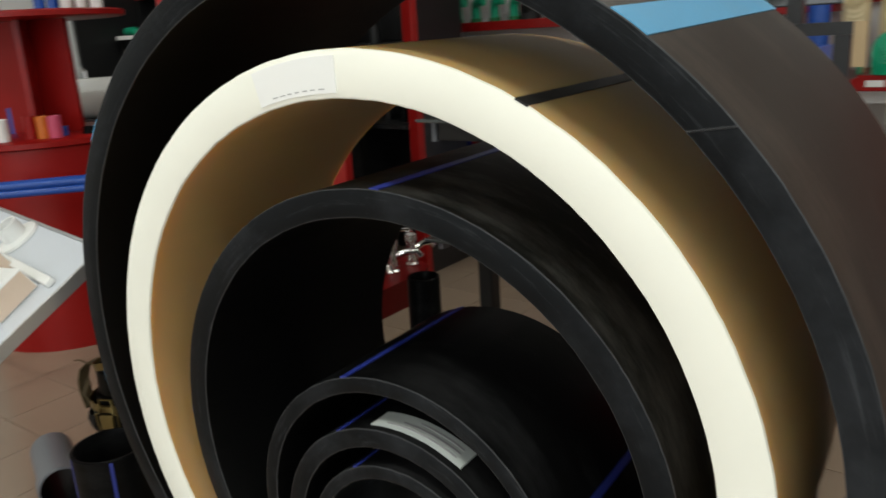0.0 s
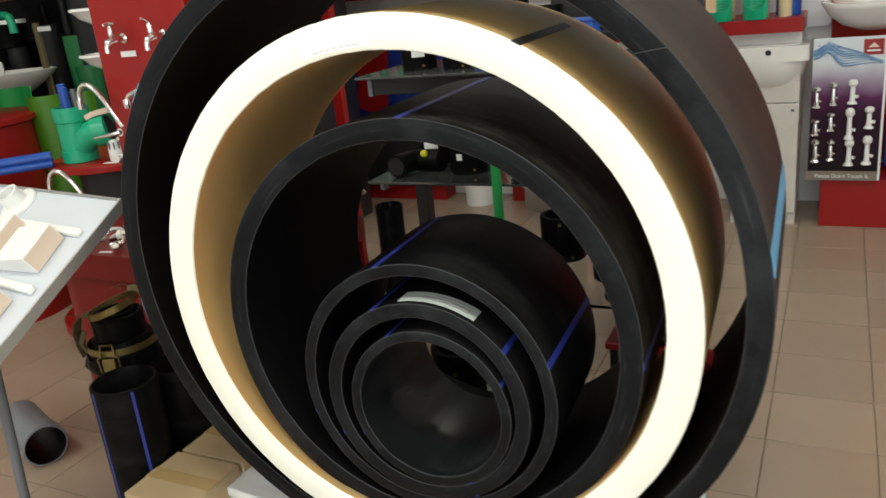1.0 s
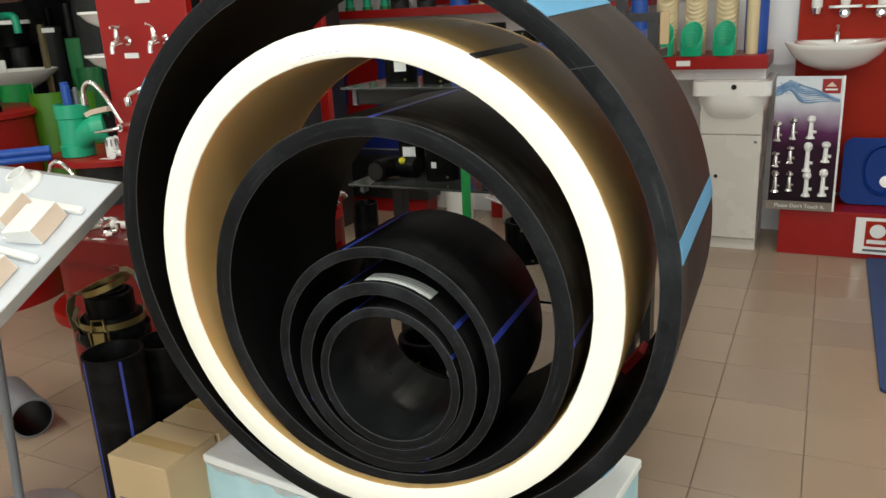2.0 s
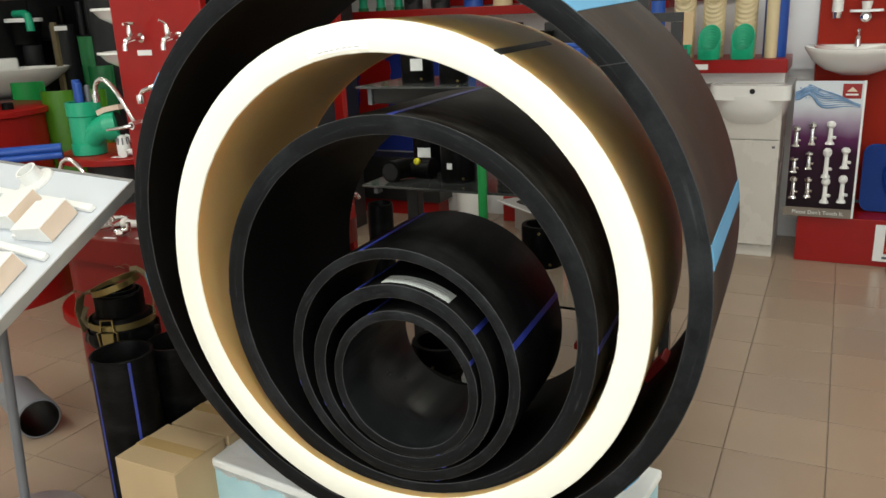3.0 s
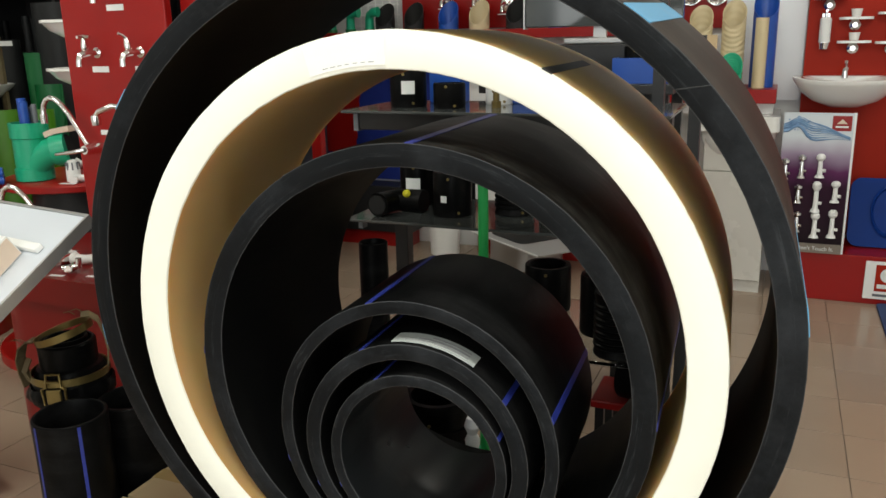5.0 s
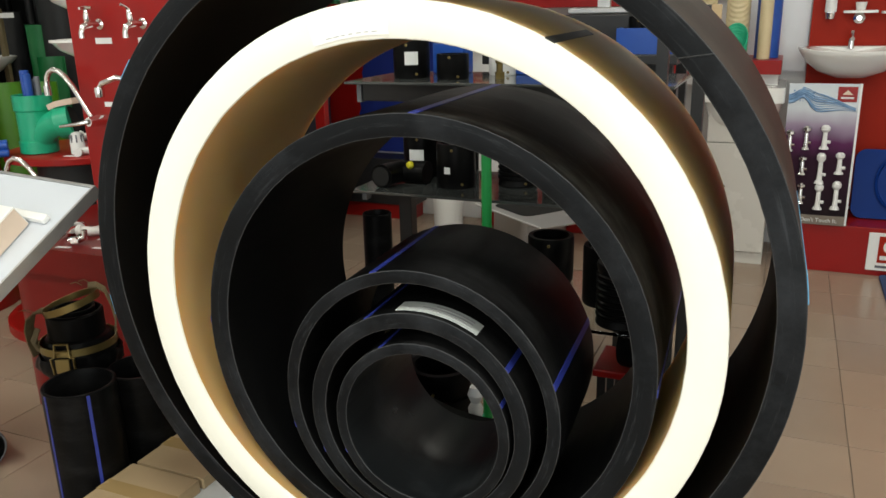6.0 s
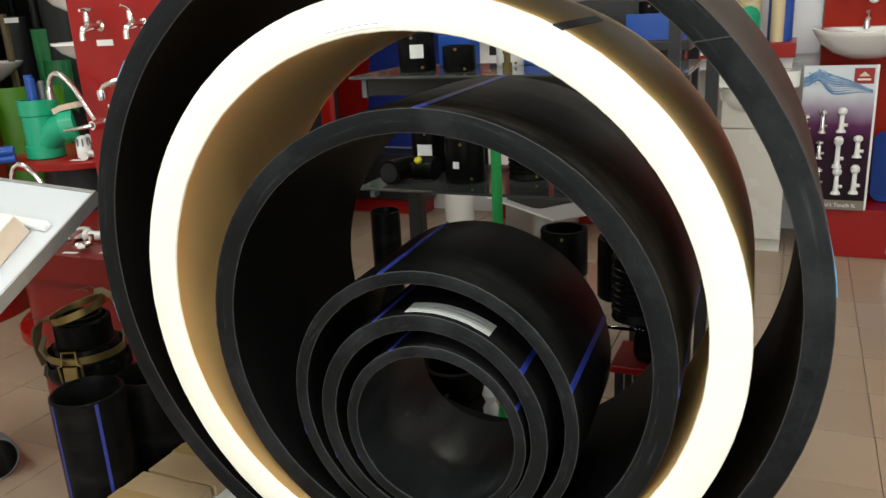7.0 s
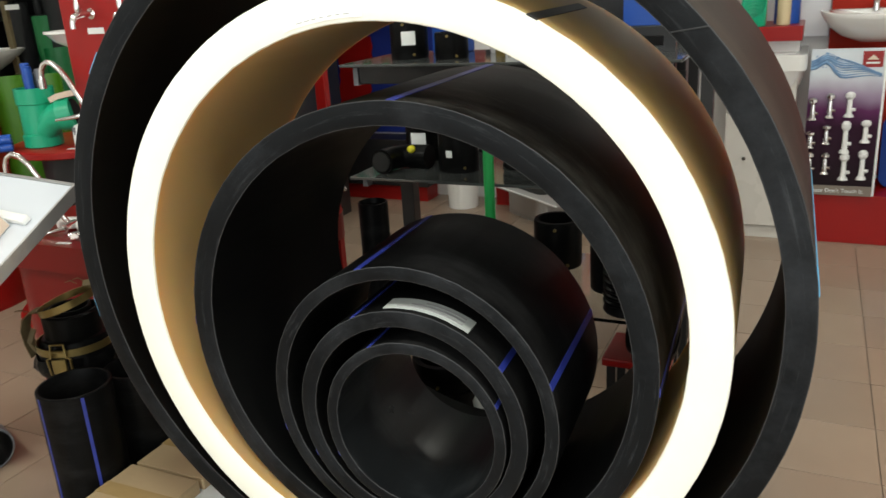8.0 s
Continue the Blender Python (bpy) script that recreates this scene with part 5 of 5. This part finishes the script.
def soap_shelf(x, z):
    ob = thing("soap_shelf", at(x, 5.198, z), "white ceramic soap shelf on the wall panel", "soap dish", "soap shelves")
    part("plate", rounded(bmesh.new(), -0.075, 0.075, -0.11, 0.0, 0.0, 0.012, 0.03), CERAMIC, ob)
    part("bracket", solid([(0.030, 0), (0.026, 0.02), (0.012, 0.03)], n=24, m=pose(0, 0, -0.025, 90, 0, 0)), CHROME, ob, smooth=True)
    part("cup", solid([(0.020, 0.013), (0.026, 0.05)], n=20, m=pose(0, -0.055, 0)), CERAMIC, ob, smooth=True)
    return ob


soap_shelf(0.865, 1.325)
soap_shelf(0.865, 1.215)
soap_shelf(1.03, 1.345)
soap_shelf(1.03, 1.21)
soap_shelf(0.745, 1.42)
ds = thing("soap_dispenser", at(0.735, 5.198, 1.19), "tall chrome and white soap dispenser on the wall", "soap dispenser")
part("back_plate", boxed(-0.02, 0.02, -0.012, 0.0, 0.0, 0.17, bevel=0.004), CHROME, ds)
part("bottle", solid([(0.026, 0.03), (0.026, 0.14), (0.018, 0.15)], n=24, m=pose(0, -0.04, 0)), WHITE_PVC, ds, smooth=True)
part("pump", rod([(0, -0.04, 0.15), (0, -0.04, 0.178), (0, -0.075, 0.180)], 0.006, n=10), CHROME, ds, smooth=True)
part("nozzle", solid([(0.020, 0), (0.024, 0.03)], n=20, m=pose(0, -0.04, -0.002)), CHROME, ds, smooth=True)

# poster board with fittings
PURPLE = bpy.data.materials.new("printed_poster")
PURPLE.use_nodes = True
nt = PURPLE.node_tree
tc, sx, cr_, nz = nt.nodes.new("ShaderNodeTexCoord"), nt.nodes.new("ShaderNodeSeparateXYZ"), nt.nodes.new("ShaderNodeValToRGB"), nt.nodes.new("ShaderNodeTexNoise")
nz.inputs["Scale"].default_value = 6
ad = nt.nodes.new("ShaderNodeMath")
ad.operation = "MULTIPLY_ADD"
ad.inputs[1].default_value = 0.08
nt.links.new(tc.outputs["Object"], sx.inputs[0])
nt.links.new(tc.outputs["Object"], nz.inputs["Vector"])
nt.links.new(nz.outputs["Fac"], ad.inputs[0])
nt.links.new(sx.outputs["Z"], ad.inputs[2])
nt.links.new(ad.outputs[0], cr_.inputs[0])
els = cr_.color_ramp.elements
els[0].position, els[0].color = 0.10, (0.014, 0.006, 0.010, 1)
els[1].position, els[1].color = 0.60, (0.66, 0.71, 0.76, 1)
for pos, col in ((0.36, (0.030, 0.006, 0.022, 1)), (0.44, (0.10, 0.020, 0.085, 1)), (0.51, (0.33, 0.26, 0.36, 1))):
    e_ = els.new(pos)
    e_.color = col
nt.links.new(cr_.outputs[0], nt.nodes["Principled BSDF"].inputs["Base Color"])
nt.nodes["Principled BSDF"].inputs["Roughness"].default_value = 0.55
nt.nodes["Principled BSDF"].inputs["Specular IOR Level"].default_value = 0.15
ps = thing("poster_stand", pose(0.735, 4.825, 0.237, -3, 0, 0), "printed display board with chrome and white shower fittings", "display board")
part("board", boxed(-0.150, 0.150, 0.0, 0.012, 0.0, 0.668, bevel=0.001), PURPLE, ps)
part("frame_edge", boxed(0.1505, 0.160, 0.002, 0.05, 0.0, 0.668), WHITE_PVC, ps)
part("foot_rail", boxed(-0.162, 0.150, -0.012, -0.0005, 0.0, 0.045, bevel=0.002), material("taupe_rail", (0.20, 0.165, 0.135), 0.5, vary=0.1), ps, "grey rail with white lettering")
words("lettering", "Please Don't Touch It.", 0.026, pose(0.0, -0.0135, 0.014, 90, 0, 0), PAPER, ps)
logo = part("logo_field", boxed(0.060, 0.142, -0.002, -0.0005, 0.585, 0.655), RED, ps, "red square with a pale roof shape")
bm = bmesh.new()
bm.faces.new([bm.verts.new(p) for p in ((0.078, -0.0028, 0.618), (0.124, -0.0028, 0.618), (0.101, -0.0028, 0.640))])
part("logo_shape", bm, WOODFOIL, logo)
part("logo_bar", boxed(0.074, 0.128, -0.0032, -0.002, 0.600, 0.608), PAPER, logo)
WAVE = material("printed_blue_wave", (0.04, 0.16, 0.44), 0.3, vary=0.5, scale=30, colour2=(0.30, 0.50, 0.75))
for k in range(9):
    pts = []
    for i in range(15):
        u = i / 14
        x = -0.148 + 0.29 * u
        z = 0.575 + 0.006 * k - 0.05 * u + 0.058 * math.exp(-((u - 0.22) / 0.13) ** 2) * (1 - 0.06 * k) - 0.018 * math.sin(5 * u + 0.3 * k)
        pts.append((x, -0.0012, z))
    part("wave", rod(pts, [0.0010 + 0.0048 * (1.2 - i / 14) * abs(math.sin(3.1 * i / 14 + 0.7 * k)) for i in range(15)], n=6), WAVE, ps)
for k in range(14):
    a = random.uniform(0, 6.28)
    part("splash", solid([(random.uniform(0.002, 0.006), 0), (0.001, 0.001)], n=8, m=pose(-0.085 + 0.05 * math.cos(a) * random.random(), -0.0005, 0.618 + 0.032 * math.sin(a), 90, 0, 0)), WAVE, ps)
for x, z, h, mt in ((-0.125, 0.35, 0.09, CHROME), (-0.125, 0.22, 0.07, CHROME), (-0.12, 0.09, 0.10, CHROME), (-0.055, 0.36, 0.10, CHROME), (-0.06, 0.24, 0.08, CHROME), (-0.055, 0.10, 0.09, CHROME), (0.025, 0.365, 0.10, WHITE_PVC), (0.02, 0.20, 0.13, WHITE_PVC), (0.025, 0.075, 0.11, WHITE_PVC), (0.10, 0.25, 0.09, WHITE_PVC), (0.10, 0.08, 0.12, WHITE_PVC)):
    h *= 1.15
    f = thing("shower_fitting", ps.matrix_world @ pose(x, -0.016, z), "small shower fitting fixed on the printed board", "shower fitting", "shower fittings")
    part("head", solid([(0.010, 0), (0.020, h * 0.10), (0.020, h * 0.22), (0.011, h * 0.3)], n=16, m=pose(0, 0, h * 0.68)), mt, f, smooth=True)
    part("stem", rod([(0, 0, 0.0), (0, -0.004, h * 0.35), (0, 0, h * 0.7)], [0.014, 0.011, 0.010], n=12), mt, f, smooth=True)
    part("base", solid([(0.022, 0), (0.018, h * 0.10)], n=16), mt, f, smooth=True)
    part("outlet", rod([(0, 0, h * 0.3), (0.024, -0.01, h * 0.3)], 0.008, n=10), mt, f, smooth=True)

# blue squat pan leaning on the panel, and a framed sign on the plinth
pan = thing("squat_pan", pose(1.085, 5.02, 0.236, -14, 0, 0), "glossy blue ceramic squat pan leaning on the panel", "toilet pan")
part("slab", rounded(bmesh.new(), -0.165, 0.165, -0.17, 0.17, -0.02, 0.02, 0.05, bevel=0.01), BLUE_PAN, pan, smooth=True).matrix_local = pose(0, 0, 0.17, 90, 0, 0)
part("bowl", turned([(0.10, 0.021), (0.115, 0.030), (0.105, 0.034), (0.085, 0.0), (0.02, -0.015), (0.001, -0.015), (0.001, -0.018), (0.03, -0.019)], n=36), BLUE_PAN, pan, smooth=True).matrix_local = pose(0.02, 0, 0.18, 90, 0, 0) @ Matrix.Diagonal((0.8, 1.15, 1, 1))
part("hole", solid([(0.03, 0), (0.03, 0.002)], n=24, m=pose(0.04, -0.03, 0.12, 90, 0, 0)), CERAMIC, pan)
sg = thing("framed_sign", at(1.17, 4.832, 0.03), "white framed sign with a red square on the plinth", "sign")
part("frame", boxed(-0.17, 0.17, -0.008, 0.002, 0.0, 0.185, bevel=0.002), WHITE_PVC, sg)
part("field", boxed(-0.125, 0.125, -0.0095, -0.0082, 0.04, 0.17), RED_WALL, sg)
part("print", boxed(-0.13, 0.10, -0.0095, -0.0082, 0.014, 0.026), PRINT, sg)
part("emblem", solid([(0.035, 0), (0.035, 0.0015)], n=24, m=pose(-0.07, -0.0096, 0.12, 90, 0, 0)), PAPER, sg)
part("lettering_bar", boxed(-0.115, -0.03, -0.0112, -0.0097, 0.055, 0.075), PAPER, sg)
mat_ = part("floor_mat", rounded(bmesh.new(), 1.062, 1.62, 3.3, 4.825, 0.0, 0.012, 0.03, bevel=0.003), material("blue_mat", (0.03, 0.06, 0.16), 0.85, vary=0.25, scale=60, bump=0.5, fine=140))
tagged(mat_, "dark blue ribbed floor mat on the tiles", "mat")

# ---- floor tiles ----
STEP, TX, TY = 0.283, 0.559, 3.09
bm = boxed(0.0015, STEP - 0.0015, 0.0015, STEP - 0.0015, -0.0065, 0.0, bevel=0.0008)
me_tile = bpy.data.meshes.new("tile")
bm.to_mesh(me_tile)
bm.free()
me_tile.materials.append(TILE)
cells = [(i, j) for i in range(-17, 10) for j in range(-23, 8) if TX + i * STEP > X0 and TX + (i + 1) * STEP < X1 and TY + j * STEP > Y0 and TY + (j + 1) * STEP < Y1 + 0.2]
near = [c for c in cells if -2.6 < TX + c[0] * STEP < 1.5 and 0.9 < TY + c[1] * STEP < 5.4]
for i, j in near[:300]:
    ob = new("tile", me_tile)
    ob.parent = floor
    ob.location = (TX + i * STEP, TY + j * STEP, 0)
verts, faces = [], []
for i, j in set(cells) - set(near[:300]):
    x, y, k = TX + i * STEP, TY + j * STEP, len(verts)
    verts += [(x + 0.0015, y + 0.0015, 0), (x + STEP - 0.0015, y + 0.0015, 0), (x + STEP - 0.0015, y + STEP - 0.0015, 0), (x + 0.0015, y + STEP - 0.0015, 0)]
    faces.append((k, k + 1, k + 2, k + 3))
me = bpy.data.meshes.new("far_tiles")
me.from_pydata(verts, [], faces)
me.materials.append(TILE)
o = new("far_tiles", me)
o.parent = floor
tagged(o, kind="stuff")
